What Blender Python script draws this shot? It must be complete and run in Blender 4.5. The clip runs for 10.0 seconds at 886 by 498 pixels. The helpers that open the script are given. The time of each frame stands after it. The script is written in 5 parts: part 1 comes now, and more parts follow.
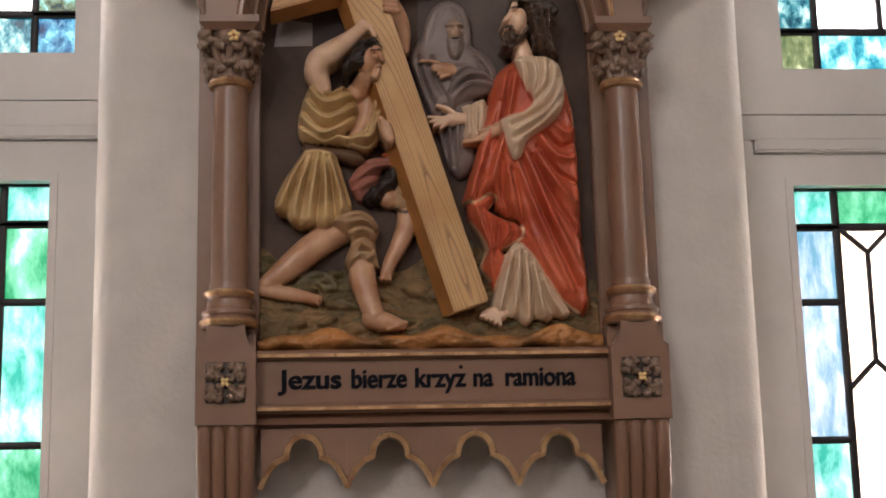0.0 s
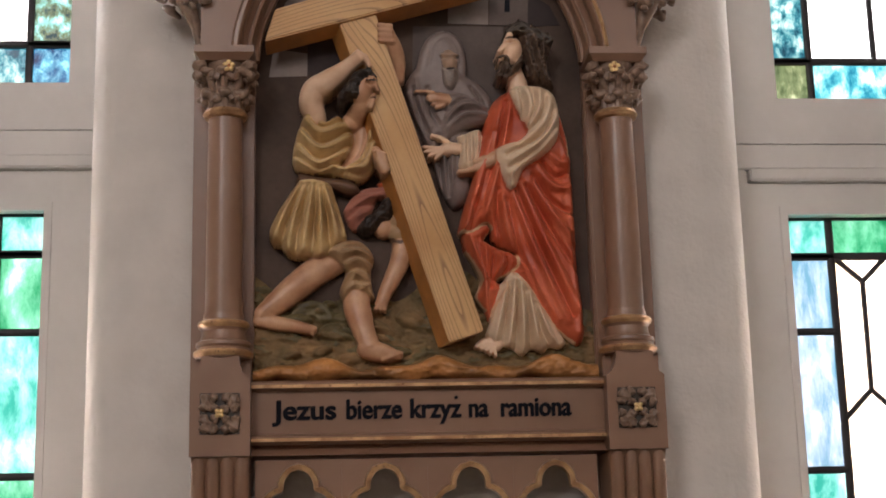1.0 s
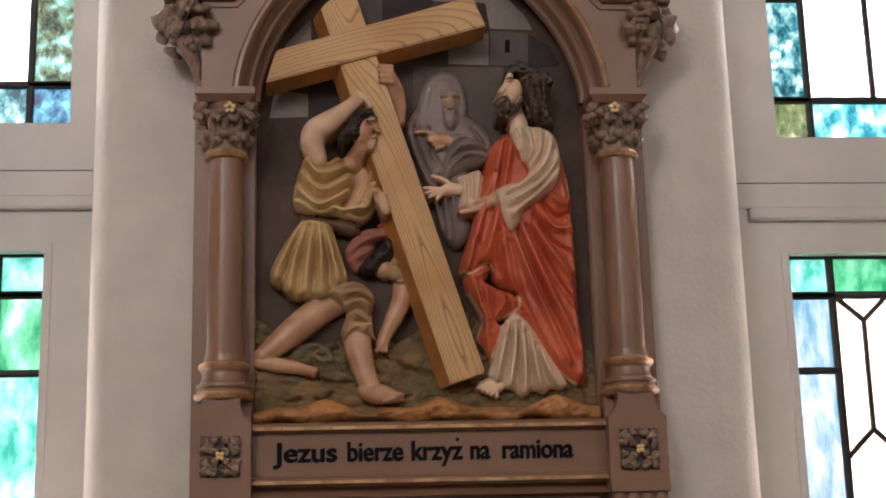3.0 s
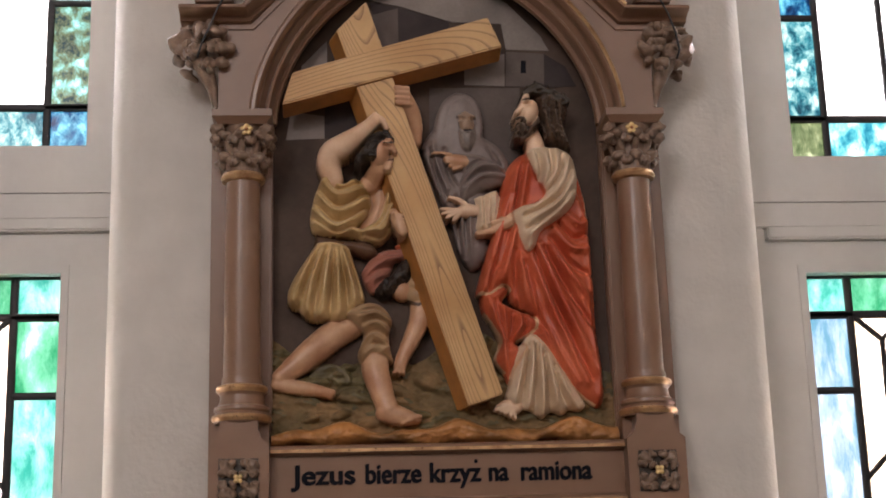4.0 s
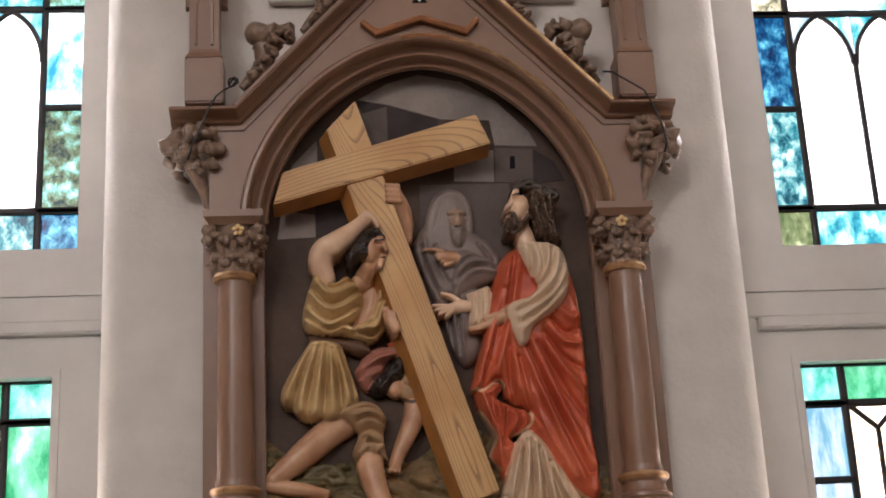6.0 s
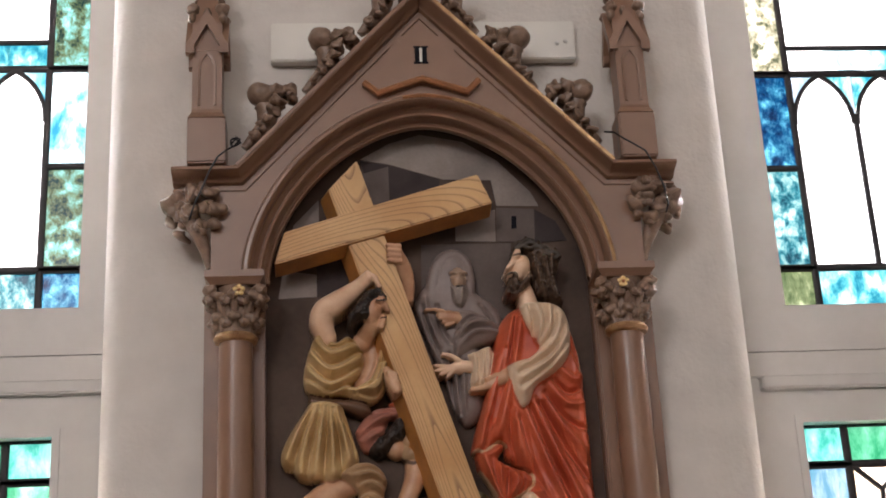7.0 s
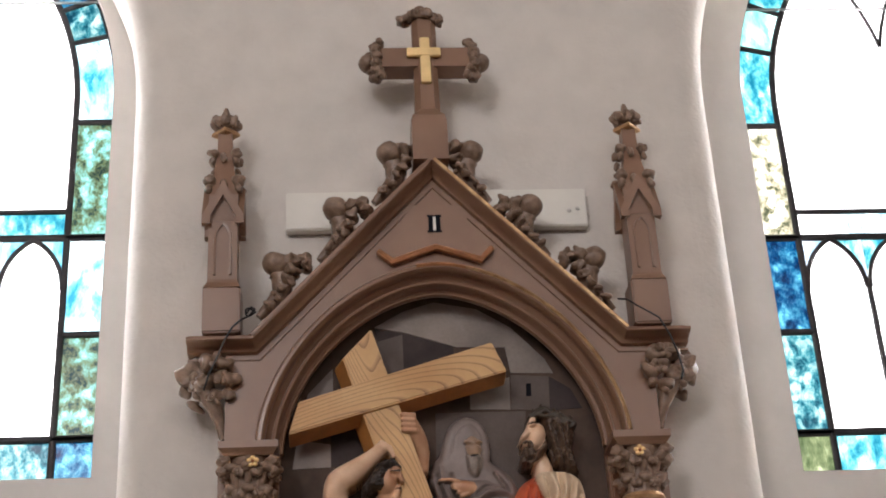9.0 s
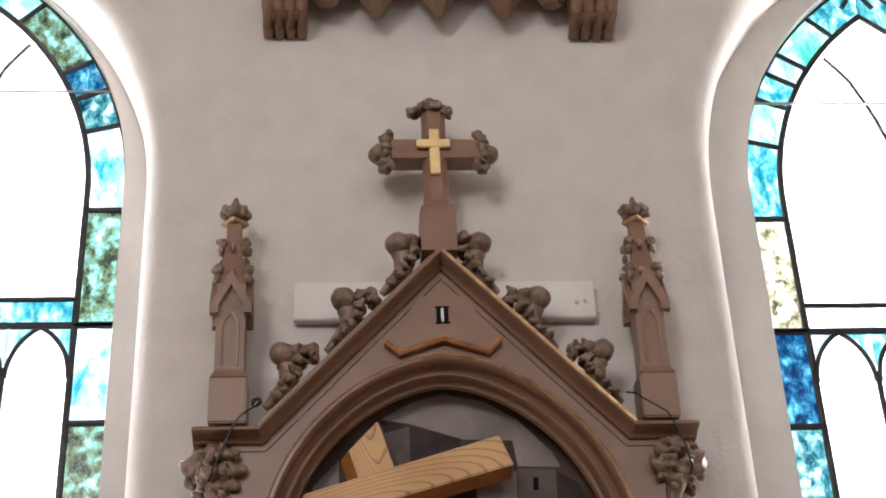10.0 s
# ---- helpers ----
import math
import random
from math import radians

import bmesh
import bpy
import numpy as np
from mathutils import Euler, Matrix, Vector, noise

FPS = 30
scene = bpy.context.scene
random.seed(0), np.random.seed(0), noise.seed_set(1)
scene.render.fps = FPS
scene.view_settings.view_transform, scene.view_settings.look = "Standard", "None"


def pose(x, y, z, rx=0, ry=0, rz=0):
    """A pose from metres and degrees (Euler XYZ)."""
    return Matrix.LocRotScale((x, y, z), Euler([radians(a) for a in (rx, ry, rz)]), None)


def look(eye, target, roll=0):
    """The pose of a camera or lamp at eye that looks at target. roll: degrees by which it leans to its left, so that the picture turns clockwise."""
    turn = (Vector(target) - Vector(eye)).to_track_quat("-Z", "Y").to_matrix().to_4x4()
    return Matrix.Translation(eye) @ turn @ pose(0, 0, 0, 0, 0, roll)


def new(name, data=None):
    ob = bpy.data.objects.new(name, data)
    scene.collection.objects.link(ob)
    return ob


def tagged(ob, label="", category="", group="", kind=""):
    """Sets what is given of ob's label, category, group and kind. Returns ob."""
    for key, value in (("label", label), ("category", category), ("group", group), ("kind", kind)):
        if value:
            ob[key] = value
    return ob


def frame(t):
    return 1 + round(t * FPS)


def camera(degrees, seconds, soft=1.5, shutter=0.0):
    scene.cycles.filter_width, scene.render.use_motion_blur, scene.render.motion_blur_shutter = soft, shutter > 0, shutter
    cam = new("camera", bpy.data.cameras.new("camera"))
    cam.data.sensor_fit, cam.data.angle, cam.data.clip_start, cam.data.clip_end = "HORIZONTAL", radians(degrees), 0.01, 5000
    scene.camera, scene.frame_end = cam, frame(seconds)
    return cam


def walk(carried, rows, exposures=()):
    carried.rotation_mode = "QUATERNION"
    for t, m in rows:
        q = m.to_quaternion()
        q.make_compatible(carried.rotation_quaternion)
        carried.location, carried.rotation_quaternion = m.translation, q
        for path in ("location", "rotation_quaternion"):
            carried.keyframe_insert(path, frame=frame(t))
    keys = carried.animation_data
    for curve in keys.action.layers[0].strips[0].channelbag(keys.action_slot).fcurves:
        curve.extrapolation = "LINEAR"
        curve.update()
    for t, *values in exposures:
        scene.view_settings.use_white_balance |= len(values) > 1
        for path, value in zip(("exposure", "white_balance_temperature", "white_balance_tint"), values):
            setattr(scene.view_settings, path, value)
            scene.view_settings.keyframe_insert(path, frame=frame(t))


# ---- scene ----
cam = camera(33.935, 10.0, soft=1.8)
# seconds, eye, then pitch, roll, yaw in degrees: a hand-held tilt up, the eye rising a little on the way
ROWS = [
    (0.0, -0.2218, -3.3592, 1.4334, 11.688, 1.312, -4.119), (0.5, -0.2201, -3.3573, 1.4400, 12.192, 1.304, -4.328),
    (1.0, -0.2243, -3.3564, 1.4427, 12.723, 1.403, -4.352), (1.5, -0.2245, -3.3653, 1.4496, 13.117, 1.279, -4.528),
    (2.0, -0.2223, -3.3624, 1.4551, 13.310, 1.240, -4.552), (2.5, -0.2243, -3.3604, 1.4629, 13.487, 1.412, -4.623),
    (4.0, -0.2453, -3.3547, 1.4793, 14.591, 1.652, -3.941), (4.5, -0.2510, -3.3616, 1.4794, 14.823, 1.793, -4.331),
    (5.0, -0.2555, -3.3566, 1.4848, 15.925, 2.458, -4.293), (5.5, -0.2561, -3.3548, 1.4852, 17.147, 2.865, -4.138),
    (7.0, -0.2490, -3.3584, 1.5073, 20.298, 2.722, -3.973), (7.5, -0.2461, -3.3619, 1.5173, 21.626, 2.858, -3.828),
    (8.0, -0.2506, -3.3697, 1.5255, 23.420, 2.877, -3.640), (8.5, -0.2488, -3.3747, 1.5321, 24.687, 3.070, -3.359),
    (9.0, -0.2526, -3.3811, 1.5476, 26.210, 2.842, -3.388), (9.5, -0.2506, -3.3795, 1.5541, 27.830, 2.470, -3.399),
    (10.0, -0.2550, -3.3846, 1.5620, 29.587, 2.280, -3.371),
]
walk(cam, [(t, pose(x, y, z, 90 + p, r, w)) for t, x, y, z, p, r, w in ROWS],
     exposures=[(0.0, 0.05, 6520, 14), (5.0, 0.11, 6480, 14), (7.0, 0.18, 6370, 13), (10.0, 0.31, 6240, 11)])

# ---- light ----
world = bpy.data.worlds.new("sky")
scene.world = world
world.use_nodes = True
wn, wl = world.node_tree.nodes, world.node_tree.links
sky = wn.new("ShaderNodeTexSky")
sky.sky_type, sky.sun_disc = "NISHITA", False
sky.sun_elevation, sky.sun_rotation = radians(48), radians(12)
wn["Background"].inputs["Strength"].default_value = 0.15
wl.new(sky.outputs[0], wn["Background"].inputs[0])
sun = new("sun", bpy.data.lights.new("sun", "SUN"))
sun.data.energy, sun.data.angle, sun.data.color = 5.0, radians(0.5), (1.0, 0.96, 0.9)
sun.matrix_world = look((1.2, 6.0, 7.2), (0, 0, 1.0))


def area_lamp(x, y, z, width, height, watts, target):
    lamp = new("area_light", bpy.data.lights.new("area_light", "AREA"))
    lamp.data.shape, lamp.data.size, lamp.data.size_y = "RECTANGLE", width, height
    lamp.data.energy, lamp.data.color = watts, (1.0, 0.98, 0.975)
    lamp.matrix_world = look((x, y, z), target)


# added lamps before the blank far wall of the nave, strongest on the left
for lx, watts in ((-3.2, 270), (0.0, 62), (3.2, 62)):
    area_lamp(lx, -8.93, 5.2, 2.2, 2.8, watts, (lx * 0.6, 0, 3.0))

# added lamps outside that strengthen the daylight on the stained glass
for lx in (-1.35, 1.4):
    area_lamp(lx, 1.3, 2.9, 1.4, 3.8, 430, (lx, 0, 2.8))


# ---- materials ----
def material(name, color, rough=0.6, metal=0.0, vary=0.12, scale=14.0, fine=140.0, bump=0.15, dist=0.004, tone=None, spec=0.5):
    """A painted or natural surface: two scales of colour change, and a fine relief."""
    m = bpy.data.materials.new(name)
    m.use_nodes = True
    n, l = m.node_tree.nodes, m.node_tree.links
    b = n["Principled BSDF"]
    co = n.new("ShaderNodeTexCoord")
    big, small = n.new("ShaderNodeTexNoise"), n.new("ShaderNodeTexNoise")
    big.inputs["Scale"].default_value, small.inputs["Scale"].default_value = scale, fine
    big.inputs["Detail"].default_value, small.inputs["Detail"].default_value = 5, 4
    for t in (big, small):
        l.new(co.outputs["Object"], t.inputs["Vector"])
    other = tone or tuple(c * (1 - 2.2 * vary) for c in color)
    ramp = n.new("ShaderNodeValToRGB")
    ramp.color_ramp.elements[0].position, ramp.color_ramp.elements[1].position = 0.32, 0.66
    ramp.color_ramp.elements[0].color, ramp.color_ramp.elements[1].color = (*other, 1), (*color, 1)
    l.new(big.outputs["Fac"], ramp.inputs["Fac"])
    mix = n.new("ShaderNodeMixRGB")
    mix.blend_type, mix.inputs["Fac"].default_value = "OVERLAY", vary
    l.new(ramp.outputs["Color"], mix.inputs["Color1"])
    l.new(small.outputs["Fac"], mix.inputs["Color2"])
    l.new(mix.outputs["Color"], b.inputs["Base Color"])
    rr = n.new("ShaderNodeMapRange")
    rr.inputs["To Min"].default_value, rr.inputs["To Max"].default_value = max(rough - 0.1, 0.05), min(rough + 0.12, 1)
    l.new(small.outputs["Fac"], rr.inputs["Value"])
    l.new(rr.outputs["Result"], b.inputs["Roughness"])
    b.inputs["Metallic"].default_value = metal
    b.inputs["Specular IOR Level"].default_value = spec
    add = n.new("ShaderNodeMath")
    add.operation = "MULTIPLY_ADD"
    add.inputs[1].default_value = 0.5
    l.new(small.outputs["Fac"], add.inputs[0])
    l.new(big.outputs["Fac"], add.inputs[2])
    bm = n.new("ShaderNodeBump")
    bm.inputs["Strength"].default_value, bm.inputs["Distance"].default_value = bump, dist
    l.new(add.outputs[0], bm.inputs["Height"])
    l.new(bm.outputs["Normal"], b.inputs["Normal"])
    return m


def glass_material(name, light, dark, scale=26.0, stretch=(1, 1, 0.45), third=None):
    """Streaky opalescent glass that lets the daylight through, scattered."""
    m = bpy.data.materials.new(name)
    m.use_nodes = True
    n, l = m.node_tree.nodes, m.node_tree.links
    n.remove(n["Principled BSDF"])
    out = n["Material Output"]
    co, mp, info = n.new("ShaderNodeTexCoord"), n.new("ShaderNodeMapping"), n.new("ShaderNodeObjectInfo")
    mp.inputs["Scale"].default_value = stretch
    l.new(co.outputs["Object"], mp.inputs["Vector"])
    shift = n.new("ShaderNodeVectorMath")
    shift.operation = "MULTIPLY_ADD"
    shift.inputs[1].default_value = (1, 1, 1)
    comb = n.new("ShaderNodeMath")
    comb.operation, comb.inputs[1].default_value = "MULTIPLY", 37.0
    l.new(info.outputs["Random"], comb.inputs[0])
    l.new(mp.outputs["Vector"], shift.inputs[0])
    l.new(comb.outputs[0], shift.inputs[2])
    t = n.new("ShaderNodeTexNoise")
    t.inputs["Scale"].default_value, t.inputs["Detail"].default_value = scale, 6
    t.inputs["Roughness"].default_value, t.inputs["Distortion"].default_value = 0.72, 0.25
    l.new(shift.outputs["Vector"], t.inputs["Vector"])
    ramp = n.new("ShaderNodeValToRGB")
    ramp.color_ramp.elements[0].position, ramp.color_ramp.elements[1].position = 0.38, 0.56
    ramp.color_ramp.elements[0].color, ramp.color_ramp.elements[1].color = (*dark, 1), (*light, 1)
    if third:
        ramp.color_ramp.elements.new(0.47).color = (*third, 1)
    fleck = ramp.color_ramp.elements.new(0.66)
    fleck.color = (*[min(1.0, 0.14 + 1.3 * c) for c in light], 1)
    l.new(t.outputs["Fac"], ramp.inputs["Fac"])
    tr, gl, mx = n.new("ShaderNodeBsdfTranslucent"), n.new("ShaderNodeBsdfGlossy"), n.new("ShaderNodeMixShader")
    gl.inputs["Roughness"].default_value = 0.25
    mx.inputs["Fac"].default_value = 0.03
    l.new(ramp.outputs["Color"], tr.inputs["Color"])
    l.new(tr.outputs[0], mx.inputs[1])
    l.new(gl.outputs[0], mx.inputs[2])
    l.new(mx.outputs[0], out.inputs["Surface"])
    return m


def wood_material(name, light, dark, turn=(0, 0, 0), knots=3.2):
    """Painted wood grain: long bent rings drawn dark on a honey ground."""
    m = material(name, light, rough=0.45, vary=0.08, scale=6, fine=90, bump=0.1, tone=tuple(c * k for c, k in zip(light, (0.82, 0.70, 0.55))))
    n, l = m.node_tree.nodes, m.node_tree.links
    b = n["Principled BSDF"]
    co, mp = n.new("ShaderNodeTexCoord"), n.new("ShaderNodeMapping")
    mp.vector_type = "TEXTURE"
    mp.inputs["Rotation"].default_value = turn
    mp.inputs["Scale"].default_value = (1.0, 1.0, 8.0)
    l.new(co.outputs["Object"], mp.inputs["Vector"])
    f = n.new("ShaderNodeTexNoise")
    f.inputs["Scale"].default_value, f.inputs["Detail"].default_value = knots * 2.4, 0.6
    l.new(mp.outputs["Vector"], f.inputs["Vector"])
    rings = n.new("ShaderNodeMath")
    rings.operation, rings.inputs[1].default_value = "MULTIPLY", 40.0
    l.new(f.outputs["Fac"], rings.inputs[0])
    fr = n.new("ShaderNodeMath")
    fr.operation = "FRACT"
    l.new(rings.outputs[0], fr.inputs[0])
    ramp = n.new("ShaderNodeValToRGB")
    e = ramp.color_ramp.elements
    e[0].position, e[0].color = 0.0, (*dark, 1)
    e[1].position, e[1].color = 0.26, (1, 1, 1, 1)
    e2 = e.new(1.0)
    e2.color = (0.93, 0.90, 0.86, 1)
    l.new(fr.outputs[0], ramp.inputs["Fac"])
    old = b.inputs["Base Color"].links[0].from_socket
    mul = n.new("ShaderNodeMixRGB")
    mul.blend_type, mul.inputs["Fac"].default_value = "MULTIPLY", 0.66
    l.new(old, mul.inputs["Color1"])
    l.new(ramp.outputs["Color"], mul.inputs["Color2"])
    l.new(mul.outputs["Color"], b.inputs["Base Color"])
    return m


BACK = material("grey_painted_ground", (0.130, 0.088, 0.068), rough=0.8, spec=0.15, vary=0.2, scale=5, fine=60, bump=0.1, tone=(0.068, 0.047, 0.038))
STONE_L = material("pale_painted_stone", (0.29, 0.24, 0.215), rough=0.8, spec=0.15, vary=0.1, scale=14, bump=0.08)
STONE_M = material("mid_painted_stone", (0.155, 0.122, 0.108), rough=0.8, spec=0.15, vary=0.12, scale=14, bump=0.08)
STONE_D = material("dark_painted_stone", (0.068, 0.052, 0.05), rough=0.8, spec=0.15, vary=0.12, scale=14, bump=0.08)
STONE_S = material("painted_sky_stone", (0.32, 0.27, 0.24), rough=0.8, spec=0.15, vary=0.14, scale=9, bump=0.08)
SKIN = material("painted_flesh", (0.62, 0.365, 0.215), rough=0.36, vary=0.10, scale=16, fine=120, bump=0.06, tone=(0.45, 0.22, 0.115))
AGED = material("painted_dark_flesh", (0.50, 0.33, 0.225), rough=0.42, vary=0.12, scale=22, fine=120, bump=0.08)
# dark grey of the hood's inner shade, and of the old man's mouth line
GREY_D = material("grey_hood_shade_and_mouth", (0.085, 0.066, 0.062), rough=0.5, vary=0.1, scale=14, bump=0.05)
FLESH = material("painted_pale_flesh", (0.82, 0.565, 0.385), rough=0.36, vary=0.10, scale=16, fine=120, bump=0.06, tone=(0.66, 0.40, 0.245))
LOCKS = material("painted_brown_hair", (0.150, 0.092, 0.060), rough=0.40, vary=0.2, scale=60, fine=200, bump=0.25, tone=(0.060, 0.036, 0.024))
HAIR = material("painted_dark_hair", (0.035, 0.022, 0.016), rough=0.45, vary=0.2, scale=60, fine=200, bump=0.25)
BEARD = material("painted_grey_beard", (0.30, 0.24, 0.205), rough=0.5, vary=0.2, scale=60, fine=200, bump=0.3)
RED = material("painted_red_cloth", (0.66, 0.150, 0.065), rough=0.38, vary=0.12, scale=9, fine=100, bump=0.06, tone=(0.44, 0.066, 0.026))
CREAM = material("painted_cream_cloth", (0.80, 0.62, 0.445), rough=0.38, vary=0.10, scale=10, fine=100, bump=0.06, tone=(0.66, 0.475, 0.31))
OLIVE = material("painted_olive_cloth", (0.70, 0.495, 0.250), rough=0.34, vary=0.12, scale=9, fine=100, bump=0.06, tone=(0.43, 0.26, 0.095))
GREY = material("painted_grey_cloth", (0.265, 0.205, 0.182), rough=0.42, vary=0.12, scale=12, fine=100, bump=0.06, tone=(0.18, 0.132, 0.115))
TAN = material("painted_tan_cloth", (0.50, 0.325, 0.175), rough=0.38, vary=0.12, scale=12, bump=0.06, tone=(0.34, 0.20, 0.10))
PINK = material("painted_pink_cloth", (0.50, 0.20, 0.14), rough=0.45, vary=0.12, scale=16, bump=0.06)
BELT = material("painted_brown_belt", (0.15, 0.075, 0.04), rough=0.45, vary=0.15, scale=20, bump=0.06)
TRIM = material("painted_gold_hem", (0.80, 0.53, 0.32), rough=0.36, metal=0.1, vary=0.1, scale=30, bump=0.05)
# brown of the thorns, also the dark that stands for shade in the rosettes
THORN = material("thorns_and_rosette_shade", (0.06, 0.038, 0.022), rough=0.45, vary=0.2, scale=50, bump=0.2)
EARTH = material("painted_earth", (0.31, 0.185, 0.085), rough=0.7, spec=0.25, vary=0.2, scale=10, fine=90, bump=0.25, dist=0.006, tone=(0.105, 0.082, 0.038))
OCHRE = material("painted_ochre_edge", (0.56, 0.24, 0.070), rough=0.40, vary=0.2, scale=12, fine=90, bump=0.2, tone=(0.22, 0.105, 0.035))
MOSS = material("painted_moss", (0.16, 0.12, 0.048), rough=0.5, vary=0.2, scale=22, fine=90, bump=0.3)
OAK = wood_material("painted_oak_post", (0.64, 0.385, 0.160), (0.22, 0.11, 0.055), (0, radians(-18.5), 0))
OAK_BEAM = wood_material("painted_oak_beam", (0.64, 0.385, 0.160), (0.22, 0.11, 0.055), (0, radians(74), 0), 2.6)
# sides of the timbers: a darker oak, their shade put into the colour
OAK_SIDE_SHADE = material("painted_oak_side_shade", (0.48, 0.2, 0.05), rough=0.5, vary=0.15, scale=16, bump=0.1)
PLASTER = material("cream_plaster", (0.70, 0.645, 0.59), rough=0.75, vary=0.04, scale=9, fine=70, bump=0.42, dist=0.008, spec=0.3)
JOINERY = material("cream_paint", (0.66, 0.62, 0.58), rough=0.5, vary=0.05, scale=4, fine=60, bump=0.08)
BROWN = material("brown_paint", (0.265, 0.148, 0.092), rough=0.33, vary=0.06, scale=7, fine=22, bump=0.05, dist=0.003, tone=(0.228, 0.122, 0.072))
CARVED = material("carved_brown_paint", (0.29, 0.19, 0.132), rough=0.36, vary=0.2, scale=45, fine=140, bump=0.45, dist=0.004, tone=(0.175, 0.108, 0.072))
GOLD = material("worn_gilding", (0.66, 0.42, 0.215), rough=0.30, metal=0.55, vary=0.16, scale=30, fine=160, bump=0.15, tone=(0.36, 0.19, 0.09))
BRASS = material("bright_gilding", (0.85, 0.62, 0.30), rough=0.4, metal=0.6, vary=0.06, scale=30, bump=0.05)
COPPER = material("coppery_gilding", (0.56, 0.25, 0.115), rough=0.34, metal=0.45, vary=0.15, scale=25, bump=0.1)
LETTER = material("black_lettering", (0.006, 0.006, 0.010), rough=0.75, vary=0.05, bump=0.05, spec=0.15)
LEAD = material("dark_lead", (0.035, 0.03, 0.03), rough=0.5, metal=0.3, vary=0.15, scale=30, bump=0.2)
BOARD = material("white_board", (0.80, 0.76, 0.69), rough=0.5, vary=0.04, scale=9, bump=0.06)
CABLE = material("black_rubber", (0.015, 0.015, 0.016), rough=0.5, bump=0.05)
STEEL = material("grey_metal", (0.45, 0.45, 0.45), rough=0.35, metal=0.8, bump=0.05)
TIE = material("grey_painted_iron", (0.30, 0.29, 0.28), rough=0.6, bump=0.05)
# unseen floor, kept dark so that little light bounces up
FLOOR = material("stone_floor", (0.15, 0.115, 0.085), rough=0.5, vary=0.1, scale=3, fine=40)
G_WHITE = glass_material("white_glass", (0.95, 0.95, 0.95), (0.86, 0.86, 0.87), 5)
G_CREAM = glass_material("cream_glass", (0.85, 0.78, 0.72), (0.55, 0.46, 0.36), 7)
G_BLUE = glass_material("blue_glass", (0.075, 0.18, 0.22), (0.004, 0.026, 0.060), 26, (1, 1, 0.7), third=(0.010, 0.075, 0.135))
G_TEAL = glass_material("teal_glass", (0.22, 0.27, 0.26), (0.010, 0.050, 0.070), 30, (1, 1, 0.7), third=(0.045, 0.150, 0.170))
G_AQUA = glass_material("aqua_glass", (0.24, 0.32, 0.33), (0.025, 0.135, 0.175), 28, (1, 1, 0.6), third=(0.085, 0.225, 0.24))
G_ICE = glass_material("ice_blue_glass", (0.36, 0.40, 0.41), (0.035, 0.175, 0.25), 15, third=(0.19, 0.31, 0.335))
G_GREEN = glass_material("green_glass", (0.17, 0.30, 0.235), (0.03, 0.17, 0.10), 13)
G_MINT = glass_material("mint_glass", (0.26, 0.36, 0.345), (0.06, 0.225, 0.195), 15)
G_PALE = glass_material("pale_blue_glass", (0.27, 0.295, 0.33), (0.125, 0.20, 0.235), 30, (1, 1, 0.25))
G_AMBER = glass_material("mottled_amber_glass", (0.15, 0.255, 0.25), (0.016, 0.040, 0.045), 32, (1, 1, 0.8), third=(0.115, 0.125, 0.075))
G_GOLDEN = glass_material("pale_amber_glass", (0.36, 0.36, 0.34), (0.065, 0.075, 0.055), 34, (1, 1, 0.8), third=(0.24, 0.225, 0.175))
G_MOSS = glass_material("moss_glass", (0.175, 0.19, 0.13), (0.05, 0.075, 0.040), 30)


# ---- building blocks ----
def part(name, bm, mat, parent, label="", smooth=True):
    """Links a bmesh as one mesh object under a thing."""
    me = bpy.data.meshes.new(name)
    bmesh.ops.recalc_face_normals(bm, faces=bm.faces)
    bm.to_mesh(me)
    bm.free()
    for k in (mat if isinstance(mat, (list, tuple)) else [mat]):
        me.materials.append(k)
    if smooth:
        me.shade_smooth()
        me.set_sharp_from_angle(angle=radians(38))
    ob = new(name, me)
    if parent is not None:
        ob.parent = parent
    if label:
        tagged(ob, label)
    return ob


def empty(name, label, category, kind="", group="", at=(0, 0, 0)):
    ob = new(name)
    ob.location = at
    return tagged(ob, label, category, group, kind)


def box(bm, x0, x1, y0, y1, z0, z1, bevel=0.0):
    r = bmesh.ops.create_cube(bm, size=1.0)
    for v in r["verts"]:
        v.co = Vector((x0 + (v.co.x + 0.5) * (x1 - x0), y0 + (v.co.y + 0.5) * (y1 - y0), z0 + (v.co.z + 0.5) * (z1 - z0)))
    if bevel:
        es = list({e for v in r["verts"] for e in v.link_edges})
        bmesh.ops.bevel(bm, geom=es, offset=bevel, segments=2, affect="EDGES", clamp_overlap=True)
    return bm


def prism(bm, poly, y0, y1, bevel=0.0):
    """A polygon in x and z, given depth along y."""
    a = [bm.verts.new((x, y0, z)) for x, z in poly]
    b = [bm.verts.new((x, y1, z)) for x, z in poly]
    n = len(poly)
    front = bm.faces.new(a)
    bm.faces.new(b[::-1])
    for i in range(n):
        bm.faces.new((a[i], b[i], b[(i + 1) % n], a[(i + 1) % n]))
    bm.normal_update()
    if bevel:
        bmesh.ops.bevel(bm, geom=list(front.edges), offset=bevel, segments=2, affect="EDGES", clamp_overlap=True)
    return bm


def lathe(bm, profile, cx, cy, n=28):
    """A turned form about the upright axis through cx, cy."""
    rings = [[bm.verts.new((cx + r * math.cos(2 * math.pi * i / n), cy + r * math.sin(2 * math.pi * i / n), z)) for i in range(n)] for r, z in profile]
    for a, b in zip(rings, rings[1:]):
        for i in range(n):
            bm.faces.new((a[i], a[(i + 1) % n], b[(i + 1) % n], b[i]))
    bm.faces.new(rings[0][::-1])
    bm.faces.new(rings[-1])
    return bm


